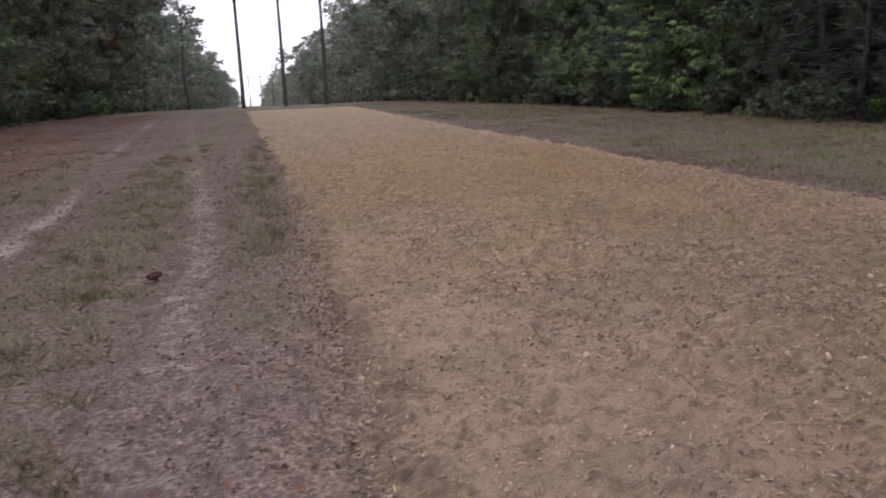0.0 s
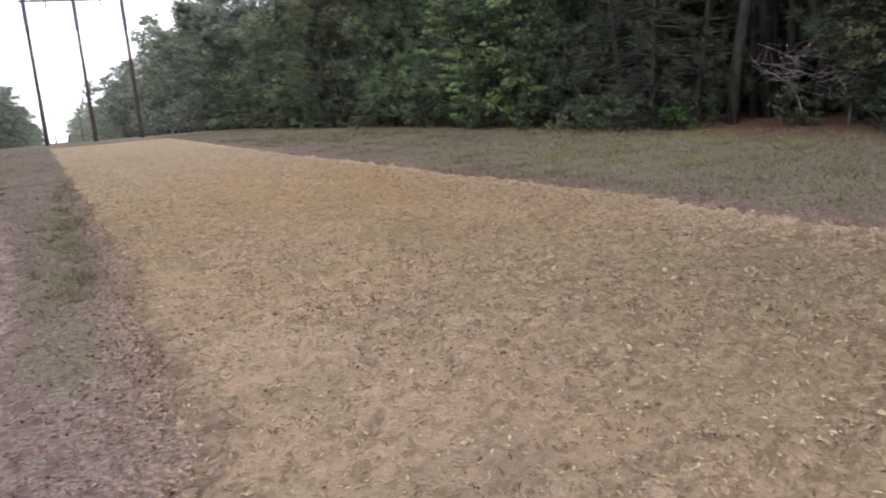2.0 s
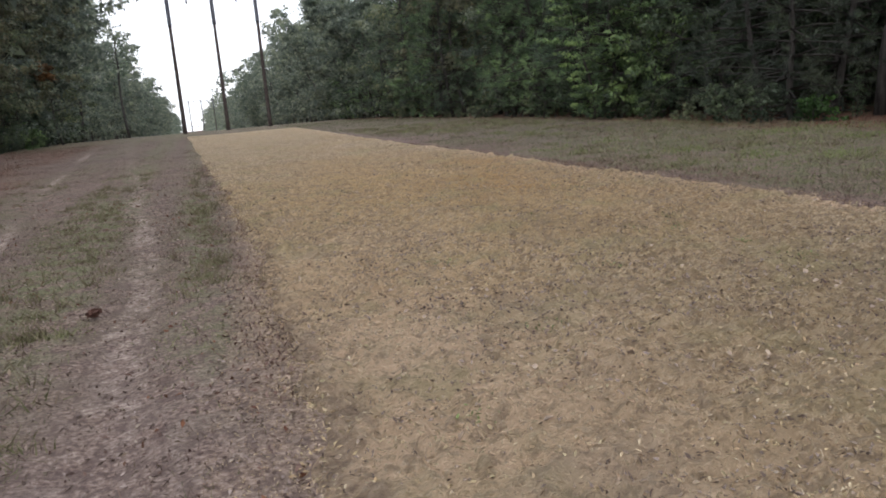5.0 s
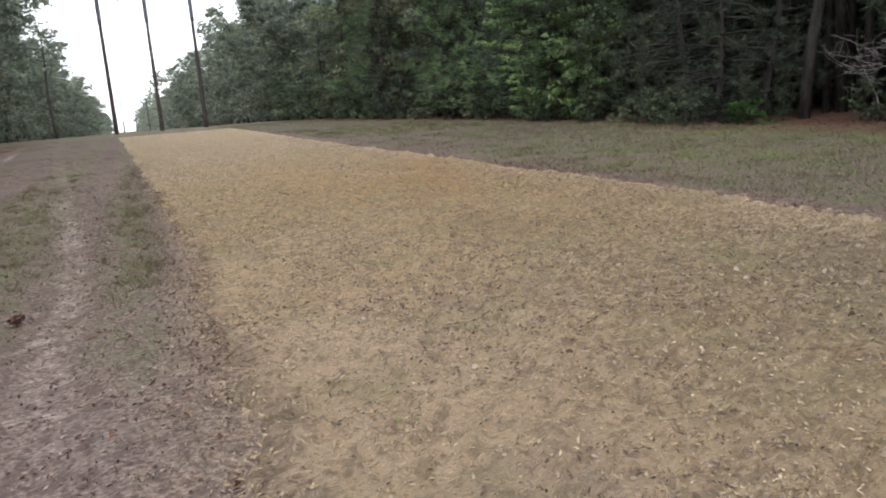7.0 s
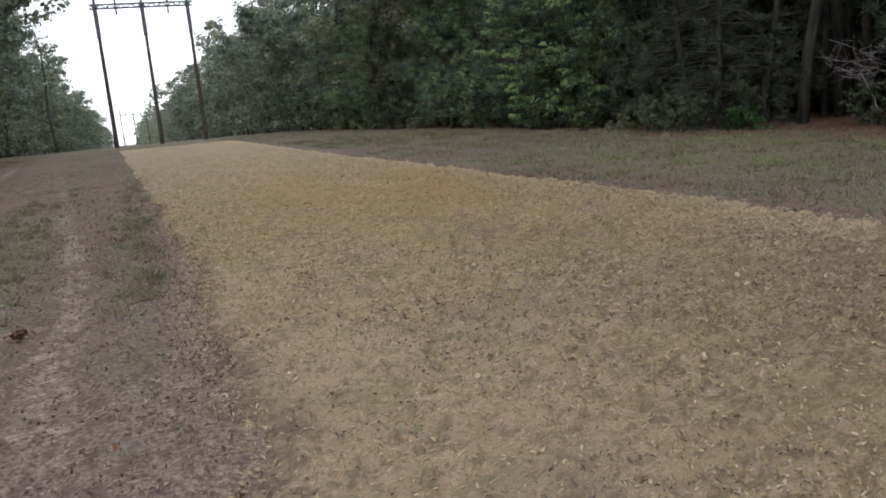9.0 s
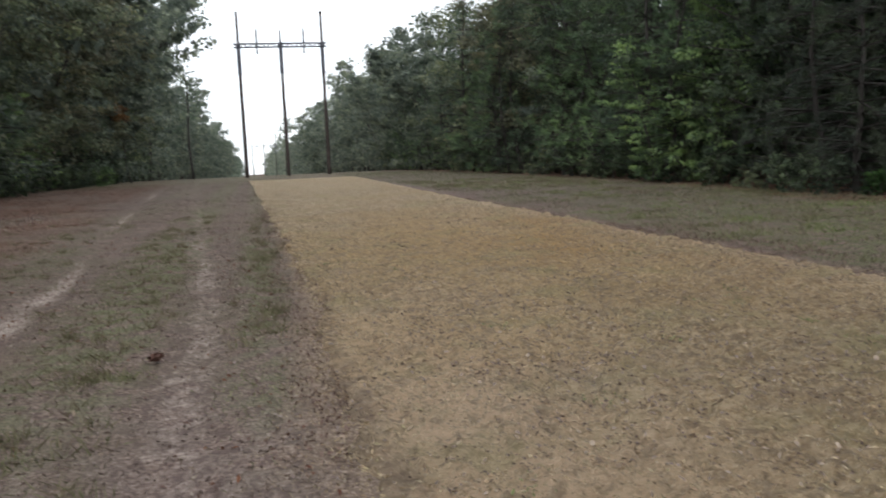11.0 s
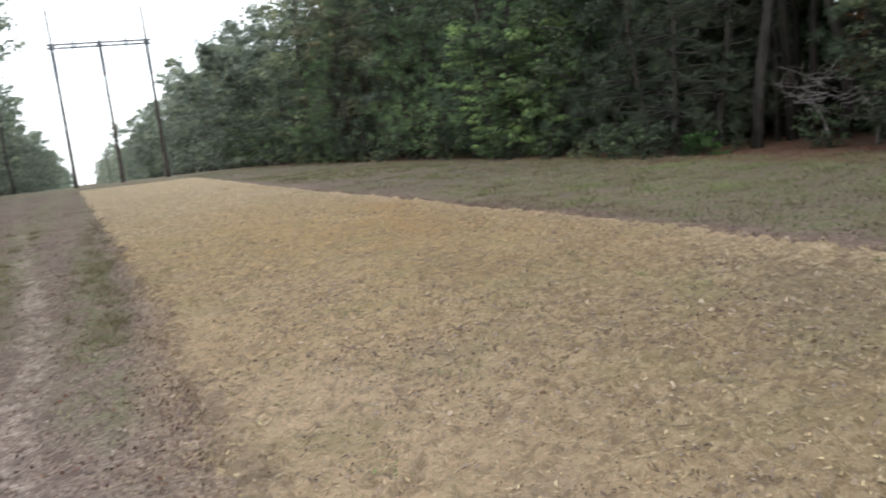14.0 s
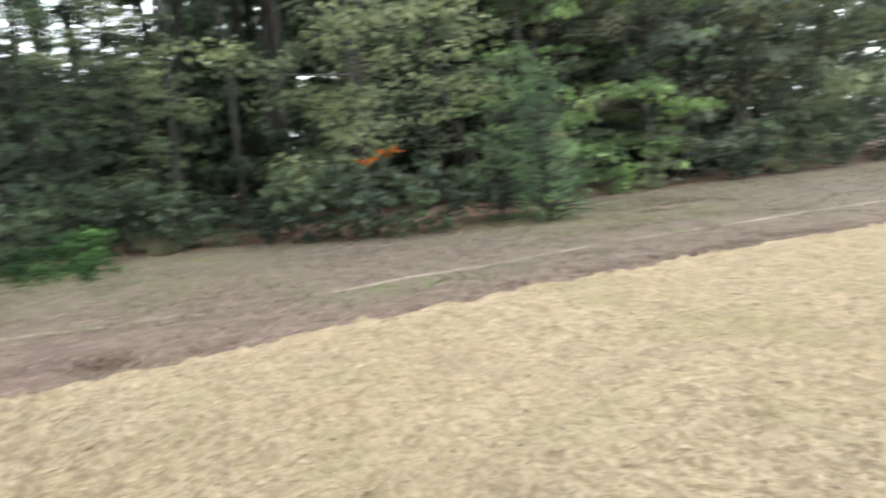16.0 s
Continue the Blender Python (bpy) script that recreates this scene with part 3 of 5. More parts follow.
def pebbles(places, size):
    """Small lumps: squashed eight-sided stones."""
    n = len(places)
    d = np.array([(1, 0, 0), (-1, 0, 0), (0, 1, 0), (0, -1, 0), (0, 0, 1), (0, 0, -0.6)], float)
    v = places[:, None] + d[None] * size * rng.uniform(0.45, 1.3, (n, 6, 1)) * [1.0, 1.0, 0.6] + rng.normal(size=(n, 6, 3)) * size * 0.18
    f = np.array([(0, 2, 4), (2, 1, 4), (1, 3, 4), (3, 0, 4), (2, 0, 5), (1, 2, 5), (3, 1, 5), (0, 3, 5)])
    return v.reshape(-1, 3), [(np.arange(n)[:, None, None] * 6 + f[None]).reshape(-1, 3)]


def clustered(n, y0, y1, scale, low, seed, lift=0.0):
    p = on_plot(n, y0, y1, lift)
    return p[rng.random(n) < np.clip((value_noise(p[:, 0], p[:, 1], scale, 3, seed) - low) * 6, 0.03, 1)]


stuff("stubble", *join([nap(52000, 1.7, 14, 0.034, 0.006), nap(24000, 2.0, -13, 0.036, 0.007)]), CHIP, "short tan dead stubble on the tilled strip", "stubble")
stuff("straw_mat", *join([blades(np.concatenate([on_plot(26000, 1.8, 13), on_plot(13000, 2.0, -13)]), 0.034, 1.2, 0.3),
                          blades(on_plot(14000, 10, 34), 0.05, 1.5, 0.25)]), CHIP,
      "loose tan straw and leaf bits on the tilled strip", "straw")
yy = 1.6 + 14 * rng.random(4500) ** 1.3
xx = left_edge(yy) + 0.06 - np.abs(rng.normal(0, 0.17, 4500)) * np.interp(yy, [2, 8], [1.6, 0.7])
near = 1.5 + 4.2 * rng.random(600) ** 1.2
xx = np.concatenate([xx, left_edge(near) + 0.05 - 0.62 * rng.random(600) ** 1.4 * np.interp(near, [2, 5.7], [1.0, 0.5])])
yy = np.concatenate([yy, near])
stuff("spilled_straw", *blades(np.stack([xx, yy, height(xx, yy) + 0.012], 1), 0.02, 1.2, 0.2), CHIP, "tan straw bits spilled over the brown grass edge", "straw")
yy = 3.0 + 19 * rng.random(5200) ** 1.3
xx = left_edge(yy) - 0.05 + rng.normal(0, 0.13, 5200) + 0.25 * (value_noise(yy, yy * 0, 1.3, 2, 53) - 0.5)
ok = rng.random(5200) < np.clip((value_noise(xx, yy, 1.8, 3, 54) - 0.5) * 4, 0.03, 0.35)
stuff("edge_litter", *blades(np.stack([xx, yy, height(xx, yy) + 0.02], 1)[ok], 0.034, 1.0, 0.45), EDGE_BIT, "dark red-brown dead leaves gathered along the strip's edge", "leaf litter")
stuff("soil_clods", *pebbles(np.concatenate([clustered(9000, 1.7, 9, 2.6, 0.42, 41, -0.008), clustered(4000, 4, 15, 2.2, 0.5, 43, 0.0), clustered(4000, 2.0, -13, 2.6, 0.5, 41, -0.008)]), 0.013), CLOD,
      "small grey-brown soil clods in clusters on the tilled strip", "soil")
# dead leaves whose dark colour also stands in for small shaded hollows
stuff("leaf_bits", *join([blades(np.concatenate([clustered(15000, 1.8, 10, 1.6, 0.43, 42, 0.004), clustered(8000, 2, -13, 1.6, 0.42, 42, 0.004)]), 0.034, 1.0, 0.36),
                          blades(clustered(8000, 5, 24, 2.6, 0.47, 45, 0.006), 0.045, 0.8, 0.36)]), DARK_BIT,
      "dark dead leaf bits strewn over the tilled strip", "leaf litter")
stuff("dead_leaves", *blades(np.concatenate([clustered(3600, 3.0, 18, 1.7, 0.42, 44, 0.002), clustered(1500, 2, -13, 1.7, 0.42, 44, 0.002)]), 0.05, 1.0, 0.6), CLOD,
      "curled grey-brown dead leaves on the tilled strip", "leaf litter")
stuff("pale_leaf_bits", *blades(np.concatenate([on_plot(600, 1.8, 15, 0.004), on_plot(200, 1.8, -12, 0.004)]), 0.018, 1.8, 0.5), PALE_BIT, "pale dry leaf bits on the tilled strip", "leaf litter")
drift = np.array([(2.6, 4.3, 0.45, 0.3), (3.1, 5.6, 0.3, 0.5), (4.1, 4.4, 0.5, 0.35), (3.6, 3.2, 0.4, 0.25), (2.2, 7.4, 0.3, 0.4), (4.9, 3.6, 0.35, 0.3), (5.2, 5.4, 0.3, 0.25), (1.7, 5.2, 0.25, 0.25), (4.4, 1.6, 0.5, 0.3), (5.3, 2.4, 0.35, 0.4)])
pick = drift[rng.integers(len(drift), size=2200)]
xx, yy = pick[:, 0] + rng.normal(size=2200) * pick[:, 2], pick[:, 1] + rng.normal(size=2200) * pick[:, 3]
stuff("mauve_litter", *blades(np.stack([xx, yy, land(xx, yy) + 0.07 * (value_noise(xx, yy, 0.7, 2, 5) - 0.5) + 0.026 + 0.9 * clods(xx, yy)], 1), 0.03, 1.1, 0.5), CHIP_GREY, "grey-mauve leaf chips in drifts on the tilled strip", "leaf litter")
# single low weeds and darker hollows that stand out on the strip
px, py = rng.uniform(0.8, 6.2, 26), rng.uniform(2.6, 15, 26)
stuff("strip_weeds", *join([blades(np.stack([rng.normal(a, 0.07, 26), rng.normal(b, 0.09, 26), land(np.full(26, a), np.full(26, b)) + rng.uniform(0.01, 0.05, 26)], 1), 0.03, 0.8, 0.4) for a, b in zip(px, py)]), GRASS_FRESH,
      "tiny green weeds sprouting on the tilled strip", "weeds")


def field_of_blades(n, x0, x1, y0, y1, tall, wide, keep=None, bias=1.7):
    yy = y0 + (y1 - y0) * rng.random(n) ** bias
    xx = rng.uniform(x0, x1, n)
    ok = (xx < left_edge(yy) + 0.03) | (xx > right_edge(yy) - 0.03)
    for rut, w, share in ((rut_in(yy), 0.17, 0.75 * np.clip(1.3 - yy / 22, 0.3, 1)), (rut_out(yy), 0.22, 0.85 * np.clip(1.3 - yy / 28, 0.4, 1)), (track_line(yy), 0.13, 0.95)):
        ok &= (np.abs(xx - rut) > w) | (rng.random(n) > share)
    ok &= rng.random(n) > 0.6 * bell(xx + 0.6, 1.2) * bell(yy - 1.6, 2.8)
    if keep is not None:
        ok &= rng.random(n) < keep(xx, yy)
    xx, yy = xx[ok], yy[ok]
    m = len(xx)
    ways = rng.normal(size=(m, 3)) * [0.75, 0.75, 0.2] + [0, 0, 0.75]
    ways /= np.linalg.norm(ways, axis=1)[:, None]
    size = tall * rng.uniform(0.4, 1.3, m) * (1 + 0.004 * np.clip(yy, 0, 40))
    return spikes(np.stack([xx, yy, height(xx, yy) - 0.01], 1), ways, size, wide)


def clumped(scale, low, seed):
    return lambda a, b: np.clip((value_noise(a, b, scale, 3, seed) - low) * 5, 0.05, 1)


def fading(keep):
    """Thins out towards the inner rut."""
    return lambda a, b: keep(a, b) * np.clip((a + 0.8) / 0.6, 0, 1)


def patch(n, px, py, rx, ry, tall, wide):
    xx, yy = rng.normal(px, rx, n), rng.normal(py, ry, n)
    ways = rng.normal(size=(n, 3)) * [0.75, 0.75, 0.2] + [0, 0, 0.75]
    ways /= np.linalg.norm(ways, axis=1)[:, None]
    return spikes(np.stack([xx, yy, height(xx, yy) - 0.01], 1), ways, tall * rng.uniform(0.4, 1.3, n), wide)


def edge_weeds(n, edge, y0, y1, sway):
    yy = y0 + (y1 - y0) * rng.random(n) ** (1.5 if y0 > 0 else 1.0)
    yy = yy + 0.25 * (value_noise(yy, yy * 0, 2.0, 2, 30) - 0.5)
    xx = edge(yy) + rng.normal(0, sway, n)
    ways = rng.normal(size=(n, 3)) * [0.8, 0.8, 0.2] + [0, 0, 0.6]
    ways /= np.linalg.norm(ways, axis=1)[:, None]
    return spikes(np.stack([xx, yy, land(xx, yy) - 0.005], 1), ways, 0.085 * rng.uniform(0.4, 1.3, n), 0.012)


stuff("dry_grass", *join([field_of_blades(90000, -7, 0.3, 1.5, 34, 0.048, 0.006, clumped(0.9, 0.38, 20), 1.9),
                          field_of_blades(34000, -12, 0.3, 8, 64, 0.06, 0.014, clumped(0.7, 0.4, 21), 1.2),
                          field_of_blades(8000, -8, 0.3, -8, 2, 0.07, 0.009)]), GRASS_DRY, "short dry mauve-brown grass beside the wheel ruts", "grass")
stuff("green_weeds", *join([field_of_blades(20000, -2.3, -0.95, 2.6, 24, 0.075, 0.006, clumped(1.1, 0.46, 22)), field_of_blades(9000, -6, -3, 2, 20, 0.08, 0.009, clumped(0.8, 0.54, 28)),
                            field_of_blades(5000, -0.8, 0.1, 3, 14, 0.06, 0.007, fading(clumped(0.9, 0.48, 23))),
                            patch(110, -1.38, 6.15, 0.09, 0.08, 0.1, 0.009), patch(110, -1.12, 6.0, 0.08, 0.08, 0.1, 0.009), patch(300, -1.9, 4.4, 0.2, 0.2, 0.08, 0.01),
                                                        field_of_blades(9000, 7.4, 14.5, -12, 40, 0.09, 0.016, clumped(0.35, 0.55, 24), 1.0)]), GRASS_GREEN,
      "low green weeds among dry grass", "weeds")
stuff("fresh_weeds", *join([patch(700, 8.25, 1.8, 0.5, 0.4, 0.1, 0.014), patch(260, 8.1, -3.5, 0.3, 0.6, 0.08, 0.014), patch(200, 9.34, 13.1, 0.28, 0.25, 0.14, 0.018), patch(150, 9.28, 11.0, 0.2, 0.2, 0.14, 0.016),
                            patch(170, 10.0, 10.0, 0.18, 0.2, 0.16, 0.016), patch(520, 12.9, 14.4, 0.7, 0.5, 0.12, 0.018), patch(160, 9.5, 16.7, 0.35, 0.4, 0.12, 0.02), patch(200, 12.6, 12.0, 0.3, 0.3, 0.14, 0.018),
                            patch(120, 13.3, 10.9, 0.25, 0.25, 0.16, 0.018)]), GRASS_FRESH, "fresh yellow-green weeds in patches on the verge", "weeds")
stuff("brown_verge_grass", *join([field_of_blades(46000, 6.75, 15.2, -14, 10, 0.075, 0.011, clumped(0.6, 0.32, 25), 1.0),
                                  field_of_blades(6000, 6.9, 15.5, -45, -12, 0.1, 0.03, None, 1.0)]), GRASS_VERGE,
      "grey-brown dry grass of the wide verge", "grass")
tx, ty = np.concatenate([rng.normal(-1.6, 0.35, 120), rng.uniform(-6, -2.8, 80), rng.normal(-0.05, 0.17, 60), rng.uniform(-2.6, -1.0, 40)]), np.concatenate([2.6 + 20 * rng.random(200) ** 1.3, 6 + 14 * rng.random(60), rng.uniform(1.6, 4.0, 40)])
stuff("grass_tufts", *join([patch(int(rng.integers(22, 70)), a, b, 0.05 + 0.06 * rng.random(), 0.06 + 0.08 * rng.random(), 0.09 + 0.06 * rng.random(), 0.01) for a, b in zip(tx, ty)]), GRASS_TUFT,
      "small olive grass tufts between the wheel ruts", "grass")
tx, ty = rng.uniform(7.3, 14.6, 1500), -12 + 52 * rng.random(1500) ** 1.15
ok = rng.random(1500) < np.clip((value_noise(tx, ty, 0.16, 3, 50) + 0.6 * (value_noise(tx, ty, 0.8, 2, 51) - 0.5) - 0.38) * 4, 0.1, 1)
tx, ty = tx[ok], ty[ok]
half = len(tx) // 2
for name, a, b, kind, label in (("verge_tufts", tx[:half], ty[:half], GRASS_GREEN, "soft green grass tufts on the wide verge"), ("straw_tufts", tx[half:], ty[half:], GRASS_STRAW, "pale straw-coloured grass tufts on the wide verge")):
    stuff(name, *join([patch(int(rng.integers(18, 46)), u, v, 0.1 + 0.12 * rng.random(), 0.1 + 0.14 * rng.random(), 0.1 + 0.08 * rng.random(), 0.012 + 0.0005 * max(v, 0)) for u, v in zip(a, b)]), kind, label, "grass")
xx, yy = rng.uniform(-4.5, 0.32, 9000), 1.3 + 12 * rng.random(9000) ** 1.7
stuff("lane_chips", *blades(np.stack([xx, yy, height(xx, yy) + 0.008], 1), 0.034, 1.4, 0.42), CHIP_GREY, "grey-mauve leaf chips over the sandy lane", "leaf litter")
xx = np.concatenate([rng.uniform(-6.5, 0.25, 2400), -3.0 - 5.5 * rng.random(7000)])
yy = np.concatenate([1.5 + 18 * rng.random(2400) ** 1.3, 4 + 20 * rng.random(7000)])
xx[2400:] -= 0.06 * yy[2400:]
keep = rng.random(9400) < np.clip((value_noise(xx, yy, 0.9, 3, 36) - 0.4) * 4, 0.08, 1)
stuff("lane_leaves", *blades(np.stack([xx, yy, height(xx, yy) + 0.015], 1)[keep], 0.045, 1.3, 0.45), LITTER, "red-brown fallen leaves on the grass lane", "leaf litter")
stuff("verge_grass", *join([field_of_blades(26000, 6.75, 15.6, 7, 24, 0.07, 0.013, clumped(0.6, 0.3, 29), 1.0),
                            field_of_blades(26000, 6.9, 15.8, 20, 75, 0.06, 0.024, None, 1.2)]), GRASS_OLIVE,
      "olive-green short grass of the wide verge", "grass")
stuff("brown_weeds", *join([field_of_blades(8500, -0.8, 0.35, 2.0, 60, 0.065, 0.007, fading(clumped(1.2, 0.44, 26)), 2.2), edge_weeds(1000, left_edge, 4.5, 24, 0.14),
                            field_of_blades(9000, 6.6, 7.4, -14, 14, 0.09, 0.012, clumped(0.8, 0.5, 27), 1.0), edge_weeds(2600, right_edge, -14, 24, 0.1),
                            patch(200, 6.95, 1.05, 0.22, 0.16, 0.15, 0.014), patch(160, 6.55, 3.7, 0.1, 0.12, 0.14, 0.014), patch(200, 6.75, -0.45, 0.2, 0.12, 0.14, 0.014)]), WEED_BROWN,
      "dark brown dead weeds along the strip's edges", "weeds")
stuff("dry_stalks", *join([patch(150, 15.0, -2.2, 0.1, 0.1, 0.7, 0.014), patch(200, 14.3, 1.4, 0.35, 0.7, 0.28, 0.014)]), GRASS_OLIVE, "tall dry stalks at the wood's edge", "weeds")
xx, yy = rng.uniform(-5, 0.3, 1300), 1.3 + 14 * rng.random(1300) ** 1.3
stuff("grass_litter", *blades(np.stack([xx, yy, height(xx, yy) + 0.012], 1), 0.042, 1.2, 0.35), DARK_BIT, "dark dead leaves lying among short grass", "leaf litter")
xx, yy = np.concatenate([rng.uniform(-5, 0.3, 900), rng.normal(-7.3, 0.9, 500)]), np.concatenate([1.3 + 14 * rng.random(900) ** 1.3, rng.normal(23, 1.3, 500)])
stuff("pale_litter", *blades(np.stack([xx, yy, height(xx, yy) + 0.01], 1), np.where(yy > 17, 0.085, 0.036)[:, None], 1.6, 0.4), PALE_BIT, "pale dry leaves and chips on sandy ruts", "leaf litter")
yy = np.concatenate([12 + 50 * rng.random(6000) ** 1.4, rng.uniform(-16, 26, 9000)])
xx = np.concatenate([rng.uniform(-12.5, -6.0, 6000), right_foot(yy[6000:]) - 0.35 + 3.4 * rng.random(9000)])
stuff("wood_edge_litter", *blades(np.stack([xx, yy, height(xx, yy) + 0.015], 1), 0.06, 1.4, 0.35), LITTER, "red-brown pine straw and leaves at the wood's edge", "leaf litter")


# ---- the pole structures ----
def rod(points, r0, r1, sides=10):
    points = np.asarray(points, float)
    return tube(points, np.linspace(r0, r1, len(points)), sides)


def pole_structure(px, py, turn, arm_high=13.5):
    base = tagged(new("pole_structure"), "three dark wooden poles carrying a steel lattice crossarm", "power pole", group="power line structures")
    half = 4.35
    for sx in (-half, 0.0, half):
        top = arm_high + (3.4 if sx else 0.35)
        dz = float(land(px + sx * math.cos(turn), py + sx * math.sin(turn)) - land(px, py))
        hs = np.linspace(dz - 1.2, top, 9)
        part("pole", *rod(np.stack([np.full(9, sx), np.zeros(9), hs], 1), 0.235, 0.115, 12), POLE_WOOD, base, smooth=True)
        sleeve = part("pole_sleeve", *rod([(sx, 0, arm_high - 3.0), (sx, 0, arm_high - 2.6), (sx, 0, arm_high - 0.4), (sx, 0, arm_high + 0.1)], 0.2, 0.2, 12), STEEL, base, "dark grey steel sleeve", True)
        part("pole_cap", *rod([(sx, 0, top - 0.02), (sx, 0, top + 0.08)], 0.14, 0.1, 10), STEEL, base)
        part("bracket", *box(sx - 0.2, -0.25, arm_high - 0.22, sx + 0.2, 0.25, arm_high + 0.25), STEEL, base)
    for yy in (-0.22, 0.22):
        for zz in (-0.17, 0.2):
            part("crossarm_chord", *rod([(-half - 0.5, yy, arm_high + zz), (half + 0.5, yy, arm_high + zz)], 0.05, 0.05, 6), STEEL, base)
        n = 20
        for i in range(n):
            a, b = -half - 0.45 + (2 * half + 0.9) * i / n, -half - 0.45 + (2 * half + 0.9) * (i + 1) / n
            za, zb = (-0.17, 0.2) if i % 2 else (0.2, -0.17)
            part("lattice_bar", *rod([(a, yy, arm_high + za), (b, yy, arm_high + zb)], 0.03, 0.03, 5), STEEL, base)
    for sx in (-half * 0.56, half * 0.56):
        part("insulator_post", *rod([(sx, 0, arm_high - 0.85), (sx, 0, arm_high - 0.6), (sx, 0, arm_high + 0.4), (sx, 0, arm_high + 1.75)], 0.1, 0.07, 8), STEEL, base)
        ribs = [rod([(sx, 0, arm_high + 0.3 + 0.14 * k), (sx, 0, arm_high + 0.36 + 0.14 * k)], 0.13, 0.1, 8) for k in range(9)]
        part("insulator_ribs", *join(ribs), STEEL, base)
    part("insulator_post", *rod([(0, 0, arm_high + 0.3), (0, 0, arm_high + 1.55)], 0.11, 0.07, 8), STEEL, base)
    base.matrix_world = pose(px, py, float(land(px, py)), 0, 0, math.degrees(turn))
    return base


pole_structure(3.5, 84.4, radians(-3), 13.75)
pole_structure(3.9, 300, radians(3), 14.5)
pole_structure(4.2, 640, radians(3), 15.5)


# ---- trees ----
def wander(start, way, length, steps, sag, g):
    pts = [np.array(start, float)]
    way = np.array(way, float)
    for _ in range(steps):
        way = way + g.normal(size=3) * 0.13 + [0, 0, sag]
        way /= np.linalg.norm(way)
        pts.append(pts[-1] + way * length / steps)
    return np.array(pts)


def cloud_of(centre, n, size, g):
    """Places in a flattened, uneven clump, thicker towards its skin."""
    d = g.normal(size=(n, 3))
    d /= np.linalg.norm(d, axis=1)[:, None]
    r = g.random(n) ** 0.42 * g.uniform(0.75, 1.15, n)
    return centre + d * r[:, None] * size, d


def broadleaf(name, label, high, wide, low, limbs, per, leaf, material, seed, trunk_r=0.14, accents=(), flat=0.45, bark=None, limbs_apart=False, far=False):
    """A leafy tree whose crown starts at the share low of its height."""
    g = np.random.default_rng(seed)
    base = tagged(new(name), label, "tree" if high > 4 else "shrub")
    trunk = wander((0, 0, -0.3), (0, 0, 1), high * 0.93 + 0.3, 8, 0.05, g)
    wood = [tube(trunk, np.linspace(trunk_r, 0.02, len(trunk)), 8)]
    centres, outs = [], []
    for i in range(limbs):
        s = low + (0.97 - low) * ((i + 0.5) / limbs)
        at = trunk[0] + (np.array([np.interp(s * 8, np.arange(9), trunk[:, k]) for k in range(3)]) - trunk[0])
        a = i * 2.4 + g.normal() * 0.3
        shape = (math.sin(math.pi * (0.18 + 0.78 * (s - low) / (1 - low)))) ** 0.7
        length = wide * shape * g.uniform(0.65, 1.12)
        limb = wander(at, (math.cos(a), math.sin(a), g.uniform(0.05, 0.6)), length, 4, -0.02, g)
        if not far or i % 3 == 0:
            wood.append(tube(limb[::2], np.linspace(trunk_r * 0.32, 0.008, 3), 4))
        for k, share in ((1, 0.3), (2, 0.55), (3, 0.7), (4, 0.85)):
            size = np.array([1, 1, flat]) * wide * (0.27 if far else 0.2) * g.uniform(0.55, 1.6)
            c, d = cloud_of(limb[k] + g.normal(size=3) * 0.12 * wide, int(per * share * g.uniform(0.6, 1.4)), size, g)
            centres.append(c)
            outs.append(d * [0.85, 0.85, 0.8])
    c, d = cloud_of(trunk[-1], per * 2, np.array([0.35, 0.35, 0.3]) * wide, g)
    centres.append(c), outs.append(d)
    if limbs_apart:
        stem = part("trunk", *wood[0], bark or GREY_BARK, base, smooth=True)
        for w in wood[1:]:
            part("limb", *w, bark or GREY_BARK, stem, smooth=True)
    else:
        part("trunk", *join(wood), bark or GREY_BARK, base, smooth=True)
    c, o = np.concatenate(centres), np.concatenate(outs)
    keep = c[:, 2] > 0.03
    part("crown", *(flakes if far else blades)(c[keep], leaf, 0.5, 0.8 if far else 0.62, o[keep], g, 0.45 if far else 0.55), material, base)
    if accents:
        spot = np.concatenate([cloud_of(np.array(p), 11, np.array([0.16, 0.26, 0.09]), g)[0] for p in accents])
        part("turned_leaves", *blades(spot, leaf, 0.5, 0.62, None, g), LEAF_ORANGE, base, "orange turning leaves")
    return base


def tufts(centres, ways, per, length, width, g):
    roots = np.repeat(centres, per, 0)
    d = np.repeat(ways, per, 0) * 0.75 + g.normal(size=(len(roots), 3)) * 0.75
    d /= np.linalg.norm(d, axis=1)[:, None]
    return spikes(roots, d, length * g.uniform(0.6, 1.2, len(roots)), width, g)


